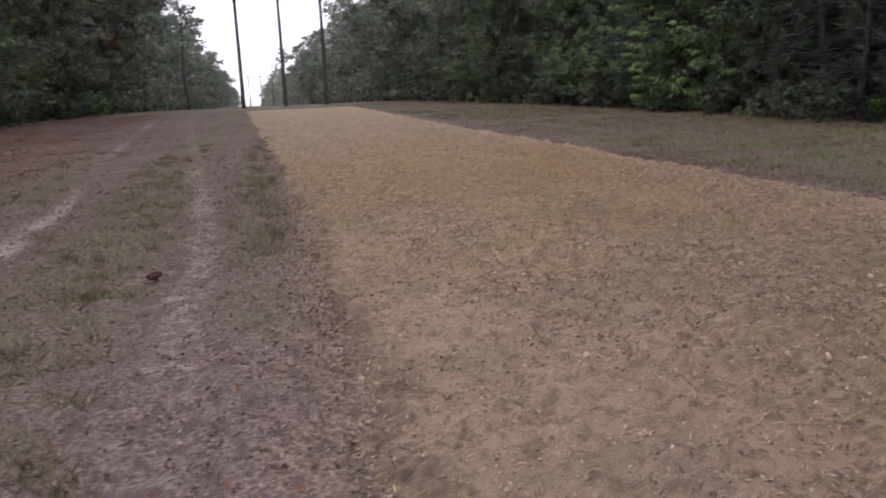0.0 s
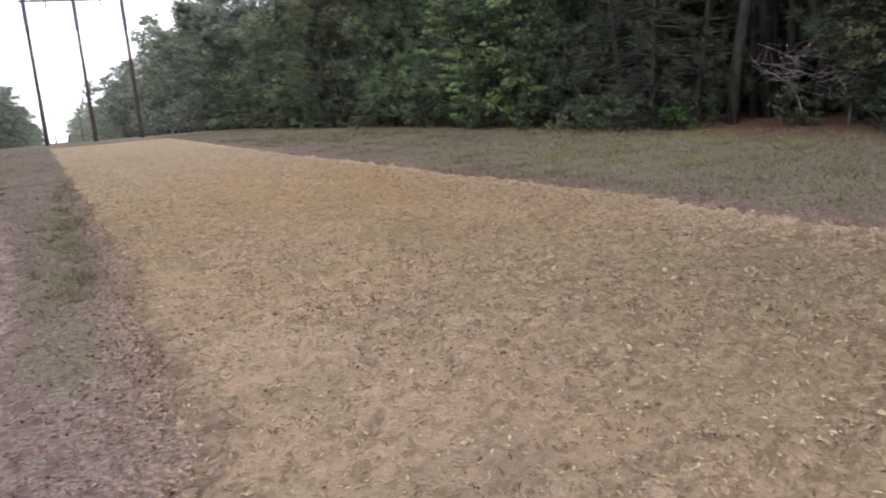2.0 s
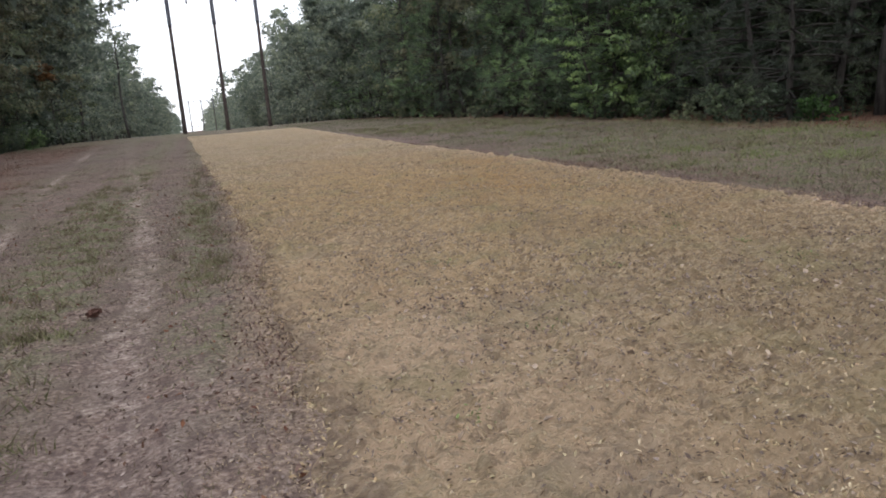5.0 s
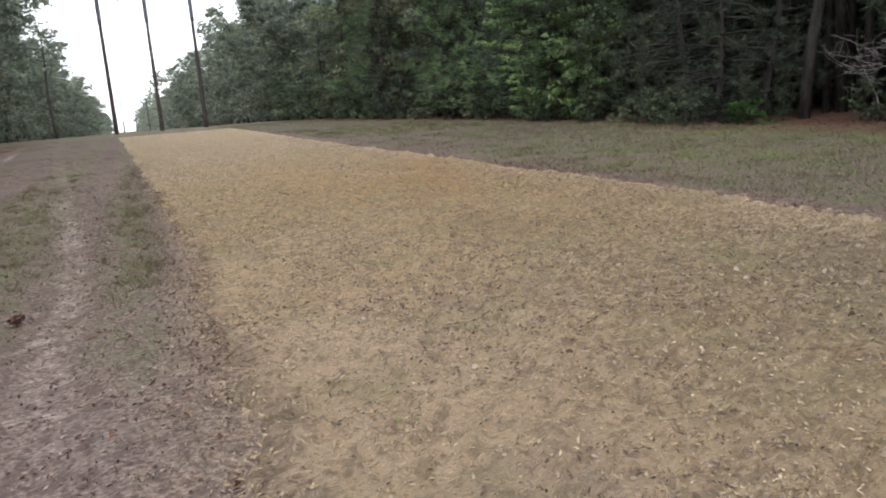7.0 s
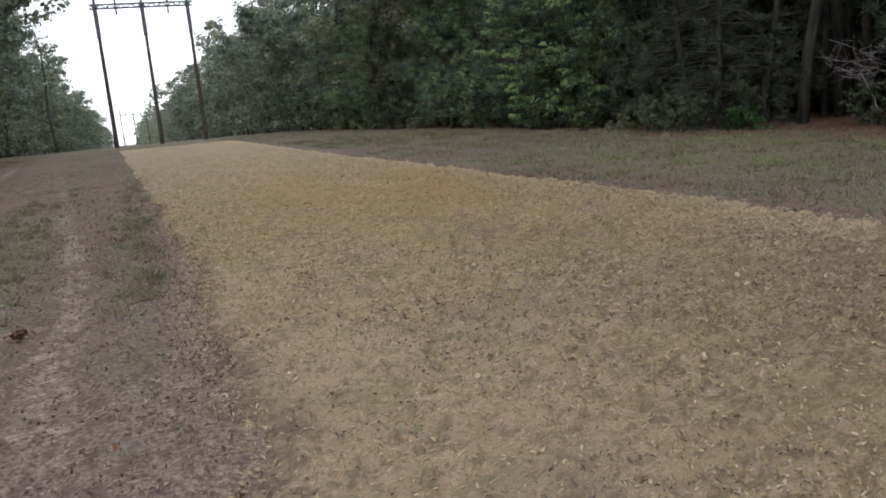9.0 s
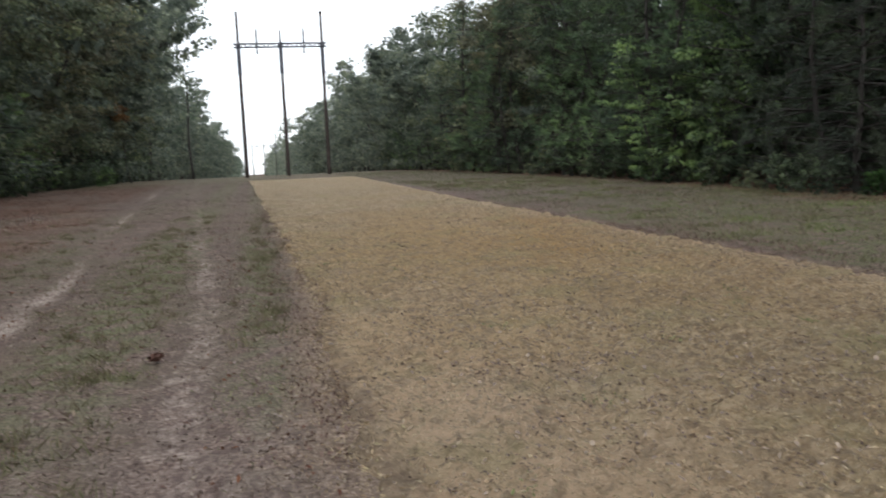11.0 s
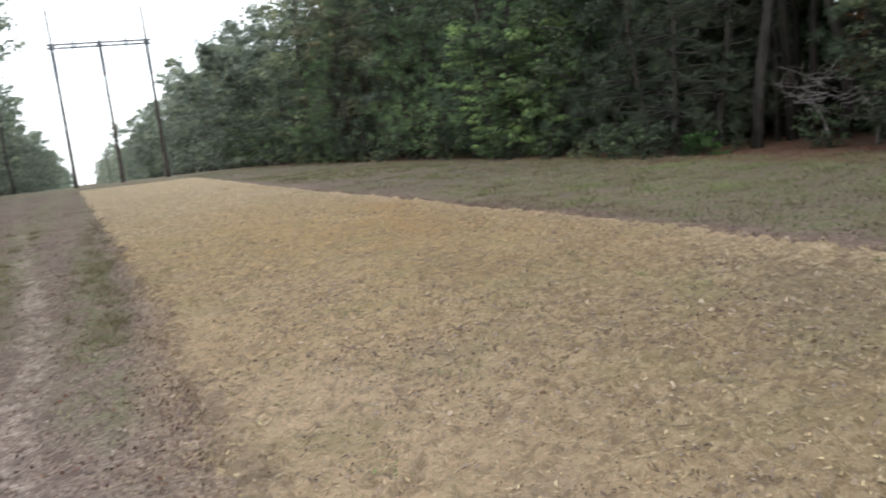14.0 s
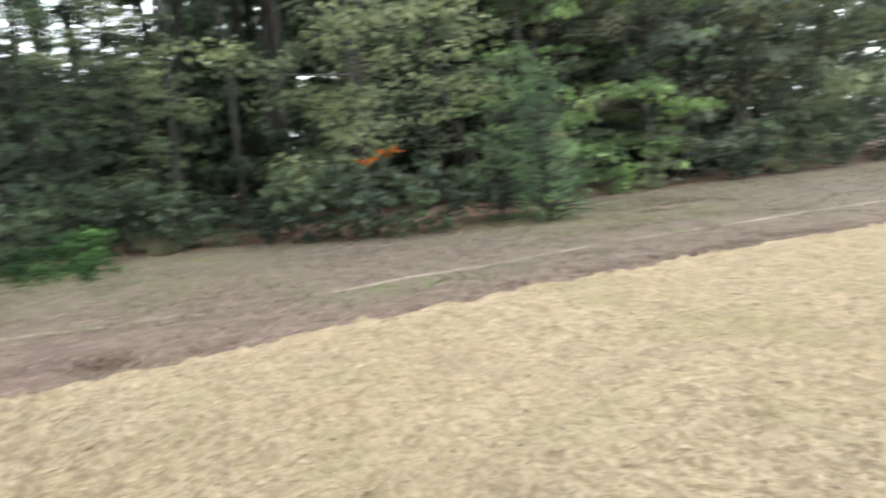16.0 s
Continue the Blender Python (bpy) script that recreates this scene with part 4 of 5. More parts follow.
def conifer(name, label, high, wide, low, whorls, boughs, per, needle, material, seed, trunk_r=0.16, droop=-0.03, thick=0.11, clumps=4.2, boughs_apart=False):
    g = np.random.default_rng(seed)
    base = tagged(new(name), label, "tree")
    trunk = wander((0, 0, -0.3), (0, 0, 1), high + 0.3, 10, 0.25, g)
    wood = [tube(trunk, np.linspace(trunk_r, 0.02, len(trunk)), 9)]
    centres, ways = [], []
    for i in range(whorls):
        s = low + (0.985 - low) * (i + g.uniform(0, 0.8)) / whorls
        at = np.array([np.interp(s * 10, np.arange(11), trunk[:, k]) for k in range(3)])
        taper = ((1 - s) / (1 - low)) ** 0.65 * min(1.0, 0.55 + 2.0 * (s - low) / (1 - low))
        for j in range(boughs):
            a = g.uniform(0, 2 * np.pi)
            length = max(wide * taper * g.uniform(0.55, 1.15), 0.3)
            bough = wander(at, (math.cos(a), math.sin(a), g.uniform(-0.05, 0.4)), length, 4, droop, g)
            wood.append(tube(bough[::2], np.linspace(0.028 * (0.5 + taper), 0.006, 3), 3))
            n = max(2, int(clumps * length))
            u = g.uniform(0.25, 1.0, n) ** 0.7
            p = np.stack([np.interp(u * 4, np.arange(5), bough[:, k]) for k in range(3)], 1)
            p += g.normal(size=(n, 3)) * [0.2, 0.2, 0.1] * (0.5 + 0.4 * length)
            centres.append(p)
            w = np.tile((bough[-1] - bough[0]) / length, (n, 1)) + [0, 0, 0.4]
            ways.append(w)
    if boughs_apart:
        stem = part("trunk", *wood[0], PINE_BARK, base, smooth=True)
        for w in wood[1:]:
            part("bough", *w, PINE_BARK, stem, smooth=True)
    else:
        part("trunk", *join(wood), PINE_BARK, base, smooth=True)
    c = np.concatenate(centres)
    part("crown", *tufts(c, np.concatenate(ways), per, needle, needle * thick, g), material, base)
    return base


wood_rng = np.random.default_rng(5)


def plant(template, px, py, size=1.0, turn=None, sink=0.0, stretch=1.0):
    turn = wood_rng.uniform(0, 360) if turn is None else turn
    return copy_thing(template, pose(px, py, float(height(px, py)) - sink, 0, 0, turn) @ Matrix.Diagonal((size, size, size * stretch, 1)))


NEAR_LEAFY = [
    broadleaf("broadleaf_tree", "dense green broadleaf tree at the wood's edge", 12, 3.2, 0.07, 30, 112, 0.125, LEAF_DEEP, 11),
    broadleaf("broadleaf_tree", "olive-green oak with leaves down to the ground", 14, 3.6, 0.09, 32, 112, 0.13, LEAF_OLIVE, 12),
    broadleaf("broadleaf_tree", "dark green broadleaf tree with layered boughs", 10, 3.2, 0.04, 30, 116, 0.12, LEAF_DEEP, 13, flat=0.28),
    broadleaf("broadleaf_tree", "tall broadleaf tree with some leaves turning brown", 15, 3.2, 0.12, 30, 108, 0.135, LEAF_TURN, 14),
]
MID_LEAFY = [
    broadleaf("broadleaf_tree", "dense green broadleaf tree at the wood's edge", 12, 3.2, 0.07, 26, 130, 0.17, LEAF_HAZE, 15, far=True),
    broadleaf("broadleaf_tree", "olive-green oak with leaves down to the ground", 14, 3.6, 0.09, 26, 130, 0.18, LEAF_OLIVE, 16, far=True),
    broadleaf("broadleaf_tree", "tall broadleaf tree with some leaves turning brown", 15, 3.2, 0.12, 26, 125, 0.18, LEAF_TURN, 17, far=True),
]
# high crowns above bare stems, added mostly out of view to shade the wood
SHADE_CANOPY = [
    broadleaf("broadleaf_tree", "tall broadleaf tree with a broad high crown, added to shade the wood", 18, 5.0, 0.42, 26, 90, 0.32, LEAF_DEEP, 18, 0.2, bark=PINE_BARK, far=True),
    broadleaf("broadleaf_tree", "taller broadleaf tree with a high crown, added to shade the wood", 20, 4.6, 0.4, 26, 90, 0.32, LEAF_HAZE, 19, 0.2, bark=PINE_BARK, far=True),
]
SAPLINGS = [
    broadleaf("sapling", "light green sapling at the wood's edge", 4.6, 1.5, 0.06, 20, 62, 0.13, LEAF_LIGHT, 21, 0.05, limbs_apart=True),
    broadleaf("sapling", "slender yellow-green sapling with open crown", 6.5, 1.7, 0.1, 22, 56, 0.14, LEAF_LIGHT, 22, 0.06, flat=0.3, limbs_apart=True),
    broadleaf("sapling", "slender olive-green sapling with layered leaves", 6.8, 2.0, 0.27, 28, 70, 0.115, LEAF_MID, 23, 0.06, flat=0.3, limbs_apart=True),
]
SHRUBS = [
    broadleaf("shrub", "low dark green shrub at the wood's edge", 1.9, 1.1, 0.05, 12, 25, 0.17, LEAF_DEEP, 31, 0.03, flat=0.6),
    broadleaf("shrub", "low olive shrub at the wood's edge", 1.5, 1.0, 0.05, 12, 30, 0.15, LEAF_OLIVE, 32, 0.03, flat=0.6),
    broadleaf("shrub", "grey-green shrub under the trees", 1.8, 1.1, 0.05, 12, 30, 0.14, LEAF_HAZE, 35, 0.03, flat=0.6),
    broadleaf("shrub", "small bright green bush in the grass", 1.0, 0.8, 0.05, 12, 40, 0.12, LEAF_LIGHT, 33, 0.02, flat=0.6),
]
LOW_BUSH = broadleaf("shrub", "low bright green bush at the edge of the grass", 0.75, 0.9, 0.05, 14, 40, 0.11, LEAF_BRIGHT, 34, 0.02, flat=0.4)
YOUNG_PINES = [
    conifer("young_pine", "young pine with soft green boughs to the ground", 7.5, 2.4, 0.05, 19, 5, 24, 0.3, NEEDLE_BRIGHT, 41, 0.09, -0.03, 0.075, 2.4),
    conifer("young_pine", "dark young pine with drooping boughs", 9.5, 2.7, 0.06, 21, 5, 24, 0.31, NEEDLE, 42, 0.11, -0.08, 0.075, 2.2),
]
PINES = [
    conifer("pine_tree", "tall pine with a high dark crown", 19, 3.2, 0.38, 15, 5, 6, 0.46, NEEDLE, 51, 0.21),
    conifer("pine_tree", "tall pine with tiered open boughs", 22, 3.4, 0.42, 15, 5, 6, 0.48, NEEDLE, 52, 0.23, 0.02),
]
FAR_LEAFY = [
    broadleaf("broadleaf_tree", "green broadleaf tree deep in the wood", 15, 3.8, 0.06, 22, 66, 0.31, LEAF_HAZE, 61, far=True),
    broadleaf("broadleaf_tree", "olive broadleaf tree deep in the wood", 17, 4.0, 0.08, 22, 66, 0.33, LEAF_HAZE, 62, far=True),
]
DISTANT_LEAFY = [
    broadleaf("broadleaf_tree", "broadleaf tree far along the wood, haze put into its leaf colour", 15, 3.8, 0.06, 18, 38, 0.42, LEAF_HAZE, 63, far=True),
    broadleaf("broadleaf_tree", "taller broadleaf tree far along the wood, haze put into its leaf colour", 17, 4.0, 0.08, 18, 38, 0.44, LEAF_HAZE, 64, far=True),
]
FAR_PINES = [conifer("pine_tree", "tall dark pine deep in the wood", 21, 3.2, 0.3, 14, 4, 4, 0.8, NEEDLE, 71, 0.2)]
# its dark needle colour stands in for shade under taller trees
SHADE_CONIFER = conifer("dark_cedar", "conifer with drooping layered boughs, shade put into its needle colour", 8.0, 2.6, 0.03, 22, 5, 22, 0.26, NEEDLE_SHADE, 83, 0.1, -0.1, 0.085, 3.0, True)
CEDAR = conifer("cedar_bush", "dense soft green cedar bush beside the grass", 3.6, 1.5, 0.02, 20, 7, 14, 0.2, NEEDLE_BRIGHT, 81, 0.07, 0.04, 0.09)
ORANGE_OAK = broadleaf("broadleaf_tree", "olive oak with orange turning leaves over the grass", 7.5, 3.0, 0.12, 26, 84, 0.15, LEAF_OAK, 82, 0.12, accents=((-1.9, 0.3, 1.62), (-1.9, 0.85, 1.5)), limbs_apart=True)

RUSSET_TREE = broadleaf("broadleaf_tree", "slender tree with russet-orange autumn leaves high in its crown", 8.6, 1.2, 0.8, 9, 34, 0.3, LEAF_RUSSET, 84, 0.1, far=True)
RUSSET_TREE.matrix_world = pose(-11.9, 81.5, float(height(-11.9, 81.5)))


def wood_line(side, y0, y1, step, x_of, jitter, kinds, sizes, stretch=1.0):
    y = y0
    while y < y1:
        k = kinds[wood_rng.integers(len(kinds))]
        plant(k, x_of(y) + side * abs(wood_rng.normal()) * jitter, y + wood_rng.uniform(-0.4, 0.4) * step, wood_rng.uniform(*sizes), stretch=stretch)
        y += step * wood_rng.uniform(0.7, 1.3)


def left_wood(y):
    return -12.9 + 0.5 * math.sin(y * 0.31 + 1)


def wood_mass(name, label, x0, x1, y0, y1, top, n, leaf, stems, material=LEAF_HAZE):
    """The crowded depth of a wood: stems and overlapping leaf clumps with an uneven top."""
    xx, yy = wood_rng.uniform(x0, x1, n // 40), wood_rng.uniform(y0, y1, n // 40)
    zz = wood_rng.random(n // 40) * np.array([top(b) for b in yy])
    c = np.concatenate([cloud_of(np.array([a, b, e]), 40, np.array([1.6, 1.6, 0.9]) * leaf / 0.5, wood_rng)[0] for a, b, e in zip(xx, yy, zz)])
    c[:, 2] = np.abs(c[:, 2])
    c[:, 2] += land(c[:, 0], c[:, 1])
    stuff(name, *flakes(c, leaf, 0.4, 0.9, None, wood_rng), material, label, "woods")
    sx, sy = wood_rng.uniform(x0 - 2, x1, stems), wood_rng.uniform(y0, y1, stems)
    trunks = [tube([(a, b, float(land(a, b)) - 0.2), (a + wood_rng.normal() * 0.3, b + wood_rng.normal() * 0.3, float(land(a, b)) + 12)], [wood_rng.uniform(0.08, 0.2), 0.06], 6) for a, b in zip(sx, sy)]
    stuff(name + "_stems", *join(trunks), PINE_BARK, "dark crowded stems deep in the wood", "woods")


def right_top(y):
    return 5.5 if -6.5 < y < 0.5 else 12.0


# right side: single plants along the foot of the wood
ROOM = [(-10, 3.0), (14.2, 19.2)]
for kind, px, py, size in (
        (SAPLINGS[0], 15.4, 28.6, 0.75), (SAPLINGS[0], 15.7, 26.5, 1.6), (SAPLINGS[1], 16.3, 24.4, 0.95), (SAPLINGS[1], 17.2, 27.0, 1.1), (YOUNG_PINES[1], 16.7, 19.9, 1.05), (YOUNG_PINES[1], 17.0, 22.6, 1.15), (YOUNG_PINES[1], 18.2, 25.2, 1.1),
        (NEAR_LEAFY[2], 18.8, 22.0, 1.0), (NEAR_LEAFY[2], 18.6, 19.6, 0.9), (SHADE_CONIFER, 15.6, 17.3, 0.95), (SHADE_CONIFER, 16.0, 18.9, 1.05), (SHADE_CONIFER, 17.6, 17.9, 1.2), (SHRUBS[0], 14.3, 17.0, 0.55), (SHRUBS[0], 14.4, 18.4, 0.6), (SHRUBS[1], 15.3, 21.9, 0.55), (SHRUBS[3], 15.9, 17.2, 0.35), (YOUNG_PINES[0], 16.5, 16.0, 0.17), (SHRUBS[0], 15.2, 19.6, 0.6), (SHRUBS[0], 15.2, 23.6, 0.6),
        (SAPLINGS[2], 16.0, 8.4, 0.95), (SAPLINGS[2], 16.2, 4.6, 1.05), (SAPLINGS[2], 15.9, 7.2, 0.85), (SHADE_CONIFER, 17.2, 10.9, 0.75), (SAPLINGS[2], 15.9, 9.8, 0.8), (NEAR_LEAFY[2], 18.0, 11.6, 0.7), (NEAR_LEAFY[1], 17.9, 6.6, 0.8), (SAPLINGS[2], 15.9, 5.9, 1.05), (SAPLINGS[2], 16.6, 7.3, 1.2), (SAPLINGS[2], 16.9, 9.4, 1.3),  
        (NEAR_LEAFY[2], 18.4, 2.8, 0.75), (YOUNG_PINES[1], 19.0, 12.0, 1.1), (NEAR_LEAFY[2], 18.6, 9.6, 0.75), (SHRUBS[0], 19.6, 4.0, 1.6), (SHRUBS[0], 19.4, 5.4, 1.7), (SHRUBS[1], 19.9, 7.0, 1.8), (SHRUBS[0], 20.2, 8.6, 1.8), (SHRUBS[0], 20.3, 2.4, 1.6), (SHRUBS[1], 20.0, 10.4, 1.8),
        (FAR_LEAFY[0], 20.5, 98.0, 0.8), (FAR_LEAFY[1], 20.0, 103.0, 0.9), (FAR_LEAFY[0], 19.6, 108.0, 0.9), (SHRUBS[0], 18.6, 96.0, 1.8), (SHRUBS[0], 18.8, 100.0, 2.0), (SHRUBS[1], 18.9, 104.0, 2.0), (SHRUBS[0], 19.0, 108.0, 2.2),
        (NEAR_LEAFY[2], 18.8, -0.6, 0.55), (YOUNG_PINES[1], 16.2, 0.2, 0.42), (YOUNG_PINES[1], 16.6, -0.8, 0.45), (SHRUBS[0], 15.0, 0.5, 0.8), 
        (YOUNG_PINES[1], 17.2, -0.6, 0.55), (SAPLINGS[2], 17.6, -2.6, 0.8),
        (ORANGE_OAK, 15.2, -6.6, 1.0), (SHRUBS[0], 13.9, -4.9, 0.8), (SHRUBS[0], 13.1, -6.3, 0.75), (SHRUBS[0], 13.5, -5.6, 0.8), (SHRUBS[0], 13.0, -7.1, 0.65), (SHRUBS[0], 15.4, -2.6, 0.75), (SHRUBS[0], 14.6, -4.2, 0.6), (CEDAR, 12.4, -9.2, 0.72), (CEDAR, 13.3, -9.7, 0.9), (CEDAR, 13.6, -8.8, 0.85),
        (SAPLINGS[1], 17.0, -13.4, 1.5), (SAPLINGS[1], 17.6, -17.5, 1.6), (FAR_LEAFY[0], 23.0, 6.4, 0.75), (FAR_LEAFY[1], 23.4, 10.2, 0.75), (FAR_LEAFY[0], 24.0, -16.0, 0.9), (FAR_LEAFY[1], 24.0, -20.0, 0.9), (FAR_LEAFY[0], 23.5, -24.5, 0.9), (LOW_BUSH, 15.3, 16.2, 0.8), (NEAR_LEAFY[0], 20.5, -1.6, 0.62), (NEAR_LEAFY[2], 21.5, -4.6, 0.7), (SHRUBS[0], 18.5, -5.6, 1.5), (SHRUBS[0], 19.0, -3.4, 1.5), (FAR_PINES[0], 27.5, -5.2, 0.7), (FAR_PINES[0], 26.0, -1.8, 0.7),
        (NEAR_LEAFY[0], 18.6, -8.0, 0.9), (NEAR_LEAFY[1], 18.8, -11.5, 0.95), (SHRUBS[3], 16.4, -14.5, 0.8)):
    plant(kind, px, py, size, 0.0 if kind is ORANGE_OAK else None)
for i, py in enumerate(np.arange(-3.4, 14.4, 0.85)):
    if not -1.2 < py < 4.7 and not 10.4 < py < 14.3:
        plant(SHRUBS[i % 2 if py > 6 else 0], right_wood(py) + (0.6 if py < 8 else 1.1) + 0.35 * (i % 3), py, 0.5 + 0.12 * (i % 4))
for i, py in enumerate(np.arange(-4.6, 14.0, 1.5)):
    if 0.2 < py < 4.7:
        continue
    plant(SHRUBS[0], right_wood(py) + 2.6 + 0.4 * (i % 3), py, 0.6 + 0.12 * (i % 4))
# low dark shrubs added in place of the gloom on bare ground
for i, py in enumerate(np.arange(0.5, 4.7, 0.42)):
    plant(SHRUBS[0], right_wood(py) + 0.3 + 0.3 * (i % 3), py, 0.22 + 0.06 * (i % 3))
for px, py, size in ((12.9, -0.75, 0.34), (13.1, -0.1, 0.38), (13.6, -0.9, 0.42), (13.7, 0.2, 0.36), (14.1, -0.45, 0.6), (14.7, -0.9, 0.75), (14.6, 0.1, 0.5)):
    plant(LOW_BUSH, px, py, size)
# the grey pine stem that stands forward in its dark gap
FRONT_PINE = conifer("pine_tree", "tall pine with bare grey-brown stem beside a dark gap", 21, 3.2, 0.5, 16, 5, 7, 0.42, NEEDLE, 53, 0.165)
FRONT_PINE.matrix_world = pose(17.3, 16.05, float(height(17.3, 16.05)), 0, 0, 40)
for px, py, size in ((16.1, 4.3, 0.5), (17.4, 1.2, 0.5), (18.4, 2.9, 0.4), (18.6, 0.4, 0.4), (17.0, -2.9, 0.42), (18.2, -4.6, 0.45), (19.6, 8.8, 0.5), (20.8, 12.6, 0.5)):
    plant(PINES[int(py * 10) % 2], px, py, size, stretch=1.6)


def clear(y):
    return not any(a < y < b for a, b in ROOM)


def wood_line_right(y0, y1, step, off, jitter, kinds, sizes):
    y = y0
    while y < y1:
        if clear(y) and not 3 < y < 14.2:
            plant(kinds[wood_rng.integers(len(kinds))], right_wood(y) + off + abs(wood_rng.normal()) * jitter, y + wood_rng.uniform(-0.3, 0.3) * step, wood_rng.uniform(*sizes))
        y += step * wood_rng.uniform(0.7, 1.3)


wood_line_right(-40, -18, 2.9, 2.0, 0.8, MID_LEAFY, (0.95, 1.2))
wood_line_right(-18, 14, 2.9, 2.0, 0.8, NEAR_LEAFY, (0.95, 1.2))
wood_line_right(19, 42, 2.9, 2.4, 0.8, NEAR_LEAFY[::2], (1.05, 1.35))
wood_line_right(27.5, 58, 2.4, 0.5, 0.4, YOUNG_PINES, (1.0, 1.5))
wood_line_right(42, 72, 2.9, 2.0, 0.8, MID_LEAFY, (1.05, 1.3))
wood_line_right(70, 106, 2.7, 2.2, 0.8, FAR_LEAFY, (0.9, 1.05))
wood_line_right(58, 100, 4.0, 0.9, 0.5, YOUNG_PINES + YOUNG_PINES + SAPLINGS[:1], (0.9, 1.5))
wood_line_right(-38, 62, 3.0, 0.3, 0.4, SHRUBS[:2], (0.7, 1.2))
wood_line(1, -42, 110, 5.4, lambda y: right_wood(y) + 5.0, 1.4, PINES, (0.8, 0.95))
wood_line(1, -46, -8, 5.4, lambda y: right_wood(y) + 8.5, 1.4, DISTANT_LEAFY, (0.75, 0.95))
wood_line(1, 4, 108, 5.4, lambda y: right_wood(y) + 8.5, 1.4, DISTANT_LEAFY, (0.75, 0.95))
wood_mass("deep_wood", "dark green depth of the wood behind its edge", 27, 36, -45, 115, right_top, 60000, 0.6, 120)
wood_mass("understory", "dark green understory between the stems", 21, 27, -28, 34, lambda y: 3.6 if -5 < y < 0.5 else 8.0, 60000, 0.3, 60, LEAF_DEEP)
wood_mass("understory", "dark green understory between the stems", 20.5, 26, -14, 62, lambda y: 4.5 if y < 14 else 11.0, 44000, 0.28, 20, LEAF_DEEP)
for px, py, size in ((24.6, 18.6, 0.75), (25.2, 19.8, 0.8), (24.2, 17.2, 0.7), (26.4, 18.2, 0.8)):
    plant(FAR_LEAFY[0], px, py, size, 40 * py)
# more unseen crowns, added to darken the wood's floor and interior
for i, (px, py) in enumerate(((19.6, 15.0), (21.5, 18.6), (22.6, 12.6), (20.2, 10.2), (22.0, 6.6), (19.8, 4.4), (22.6, 2.2), (20.6, -0.8), (23.4, -3.6), (20.4, -6.2), (23.0, -9.0), (20.2, -11.4), (25.5, 9.4), (25.8, 15.2))):
    plant(SHADE_CANOPY[i % 2], px, py, 0.95 + 0.04 * (i % 4), 47 * i)
plant(SAPLINGS[1], 15.3, 27.8, 0.9, 50)
# left side
wood_rng = np.random.default_rng(6)
wood_line(-1, 16, 42, 3.0, lambda y: left_wood(y) - 2.3, 0.9, MID_LEAFY[:2], (1.2, 1.5))
wood_line(-1, 14, 42, 2.4, lambda y: left_wood(y) - 1.0, 0.5, YOUNG_PINES[1:], (1.2, 1.7))
wood_line(-1, 42, 80, 2.8, lambda y: left_wood(y) - 1.9, 0.9, MID_LEAFY, (1.2, 1.5))
wood_line(-1, 78, 118, 2.6, lambda y: left_wood(y) - 3.2 - 0.09 * (y - 78), 0.9, FAR_LEAFY, (1.25, 1.5))
wood_line(-1, 42, 80, 5.5, lambda y: left_wood(y) - 0.9, 0.6, YOUNG_PINES + SAPLINGS[:1], (0.8, 1.3))
wood_line(-1, 14, 80, 3.4, lambda y: left_wood(y) - 0.2, 0.4, SHRUBS[:1], (0.7, 1.2))
wood_line(-1, 20, 130, 5.2, lambda y: left_wood(y) - 3.2, 1.0, PINES, (1.1, 1.3))
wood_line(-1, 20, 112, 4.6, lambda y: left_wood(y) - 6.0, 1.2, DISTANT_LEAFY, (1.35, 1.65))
# trees never in view, added to close off light on the left
wood_line(-1, -45, 18, 8.0, lambda y: left_wood(y) - 3.0, 1.2, FAR_LEAFY, (0.9, 1.2))
wood_mass("deep_wood", "dark green depth of the wood behind its edge", -30, -20, 0, 120, lambda y: 12.0, 40000, 0.55, 70)
# added crowns that shade the darkest stretch of the right-hand edge
wood_line(1, 20, 27, 4.5, lambda y: right_wood(y) + 3.4, 0.6, SHADE_CANOPY, (0.78, 0.92))
wood_line(-1, 78, 126, 2.6, lambda y: left_wood(y) - 1.6 - 0.05 * (y - 78), 0.5, SHRUBS[:1], (1.8, 2.6))
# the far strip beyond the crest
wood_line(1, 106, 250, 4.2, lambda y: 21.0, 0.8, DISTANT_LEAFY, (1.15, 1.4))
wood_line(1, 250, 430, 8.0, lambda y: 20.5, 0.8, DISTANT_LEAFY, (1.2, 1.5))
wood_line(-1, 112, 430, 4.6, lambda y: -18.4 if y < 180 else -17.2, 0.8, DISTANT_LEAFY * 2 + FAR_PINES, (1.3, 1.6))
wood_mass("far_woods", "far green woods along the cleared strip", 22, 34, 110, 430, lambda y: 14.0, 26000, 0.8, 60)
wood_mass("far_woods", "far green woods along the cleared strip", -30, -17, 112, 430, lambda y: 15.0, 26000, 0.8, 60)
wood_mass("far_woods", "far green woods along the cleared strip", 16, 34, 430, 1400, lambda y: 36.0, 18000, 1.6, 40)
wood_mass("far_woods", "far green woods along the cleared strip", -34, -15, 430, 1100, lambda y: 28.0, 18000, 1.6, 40)


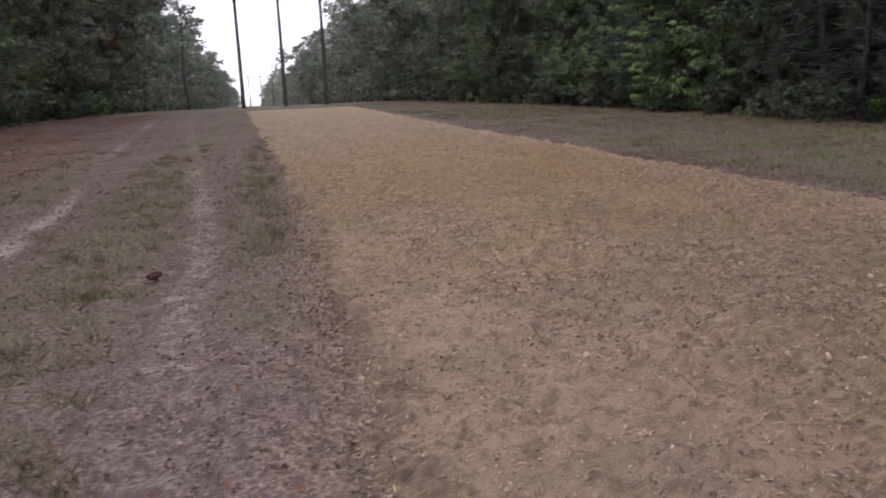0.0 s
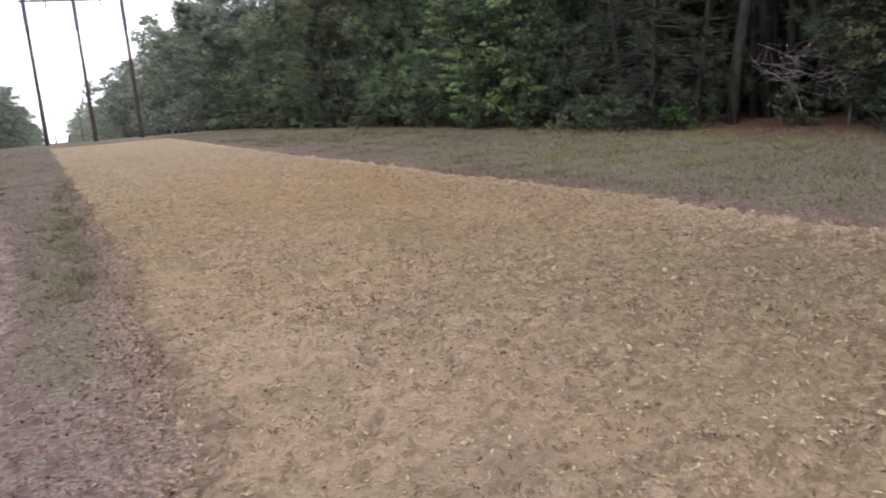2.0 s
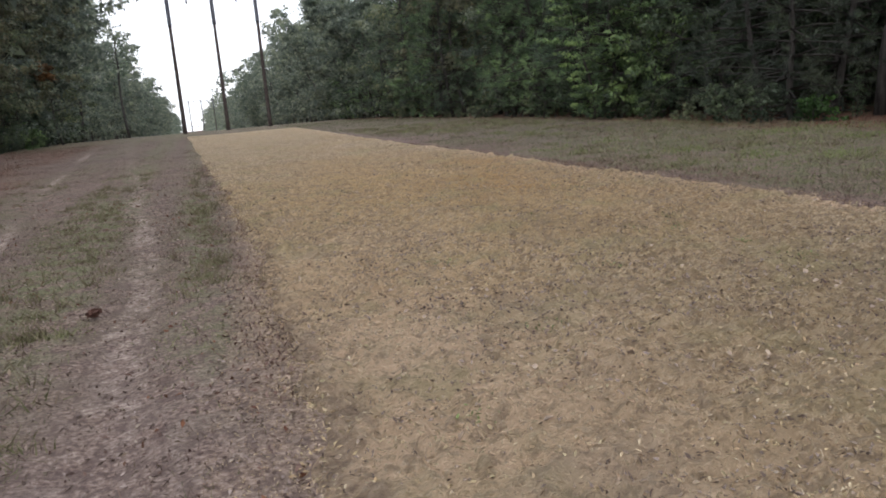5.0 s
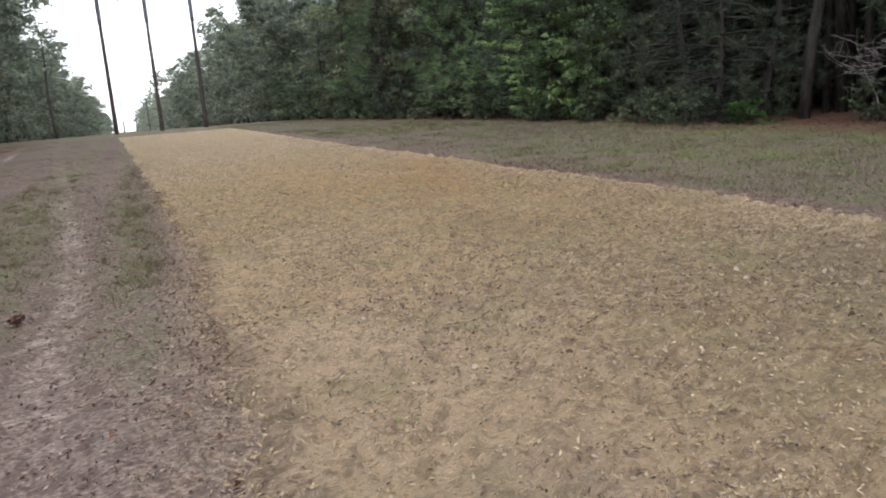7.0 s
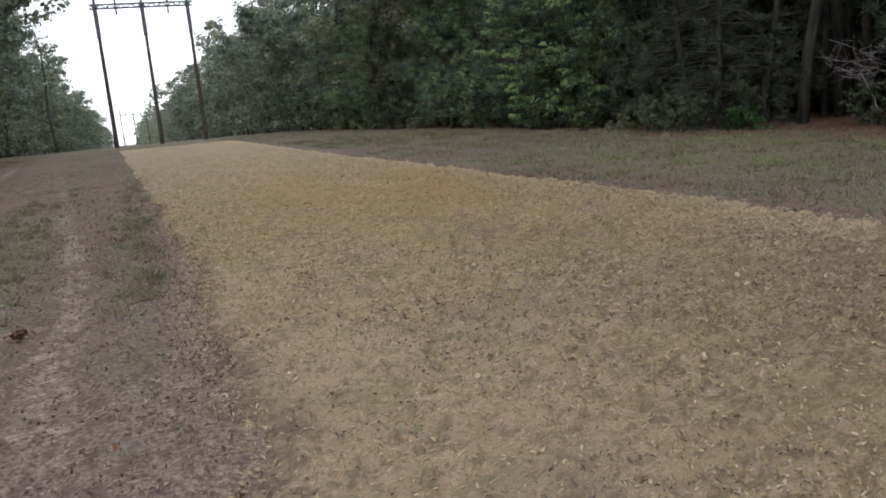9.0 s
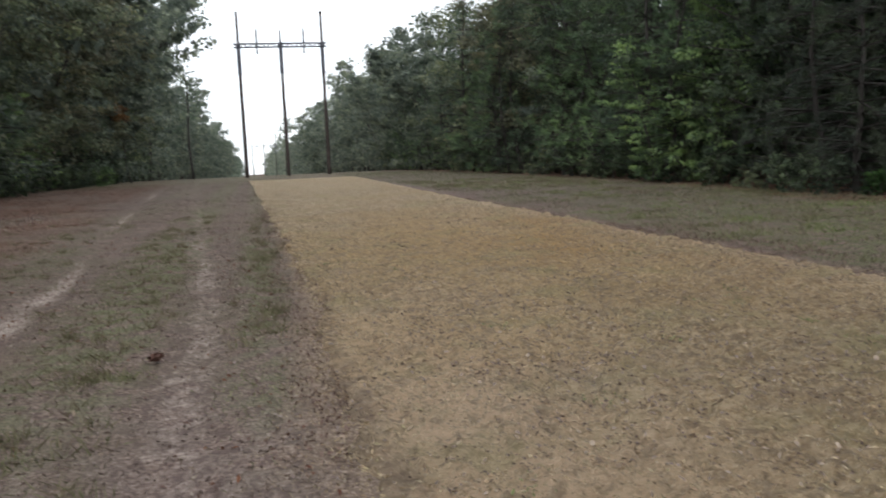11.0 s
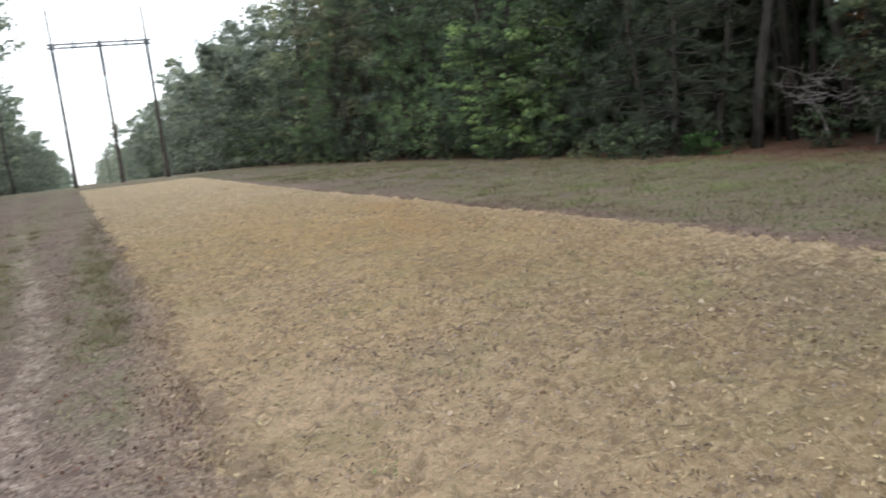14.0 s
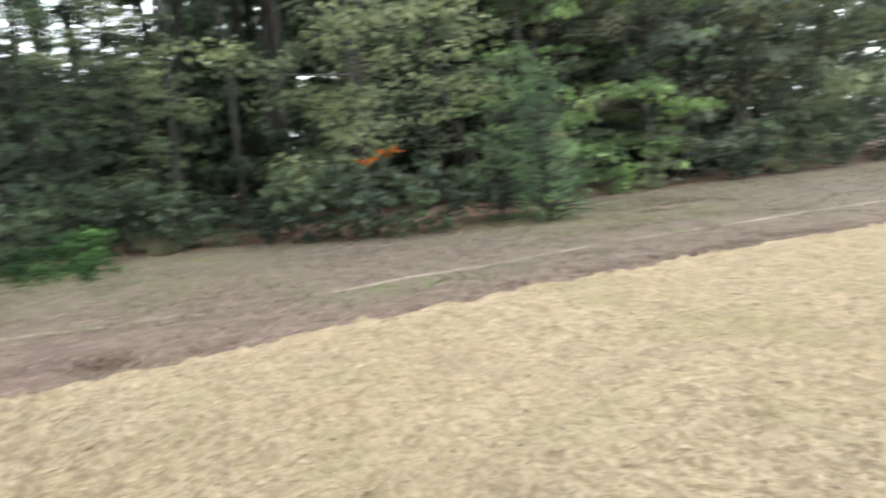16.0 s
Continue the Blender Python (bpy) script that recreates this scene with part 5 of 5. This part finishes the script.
# ---- single things at the wood's edge and on the ground ----
def dead_branches(px, py, pz, n, reach, seed):
    """A heap of bare forking twigs."""
    g = np.random.default_rng(seed)
    pieces = []
    for _ in range(n):
        a = g.uniform(0, 2 * np.pi)
        main = wander(g.normal(size=3) * [0.3, 0.3, 0.25], (0.4 * math.cos(a), math.sin(a), g.uniform(-0.25, 0.5)), reach * g.uniform(0.5, 1.1), 5, 0.0, g)
        pieces.append(tube(main, np.linspace(0.01, 0.003, 6), 5))
        for k in (2, 3, 4):
            twig = wander(main[k], g.normal(size=3), reach * 0.3, 3, 0.0, g)
            pieces.append(tube(twig, np.linspace(0.006, 0.002, 4), 4))
    stem = wander((0, 0, -pz - 0.05), (0.1, 0.1, 1), pz + 0.1, 4, 0.0, g)
    pieces.append(tube(stem, np.linspace(0.025, 0.014, 5), 6))
    ob = tagged(part("dead_shrub", *join(pieces), TWIG, smooth=True), "bare grey dead shrub with forking twigs", "shrub")
    ob.matrix_world = pose(px, py, float(height(px, py)) + pz)
    return ob


dead_branches(16.8, 13.3, 1.25, 24, 1.6, 91)
dead_branches(17.0, 12.2, 0.9, 16, 1.4, 92)
DEAD_PINE = conifer("dead_pine", "small dead pine with rust-brown needles", 4.2, 1.3, 0.45, 7, 4, 8, 0.3, LEAF_BROWN, 93, 0.05)
DEAD_PINE.matrix_world = pose(18.4, 12.9, float(height(18.4, 12.9)))
plant(DEAD_PINE, 17.6, 41.0, 0.7)
plant(SHRUBS[3], -11.9, 66.0, 1.5)
plant(ORANGE_OAK, -13.9, 84.0, 1.7)
plant(PINES[1], -12.4, 168.0, 1.3)


def leaf_clump(px, py):
    base = tagged(new("dead_leaf_clump"), "curled dark brown dead leaf clump on the sandy rut", "leaf clump")
    g = np.random.default_rng(95)
    c = cloud_of(np.array([0, 0, 0.05]), 26, np.array([0.07, 0.055, 0.03]), g)[0]
    part("leaves", *blades(c, 0.065, 0.2, 0.5, None, g), LEAF_DARK, base)
    part("pale_leaf", *blades(np.array([[0.03, 0.11, 0.06], [0.01, 0.13, 0.05]]), 0.06, 0.6, 0.6, None, g), PALE_BIT, base, "pale dry leaf")
    base.matrix_world = pose(px, py, float(height(px, py)))


leaf_clump(-0.92, 6.38)

# the first tree of each kind stands in the woods too
for i, t in enumerate(NEAR_LEAFY + MID_LEAFY + SHADE_CANOPY + SAPLINGS + SHRUBS + YOUNG_PINES + PINES + FAR_LEAFY + FAR_PINES + DISTANT_LEAFY + [LOW_BUSH, CEDAR, SHADE_CONIFER, ORANGE_OAK]):
    tx, ty = 24.0 + 2.2 * (i % 3), -50.0 - 3 * i
    t.matrix_world = pose(tx, ty, float(height(tx, ty)))
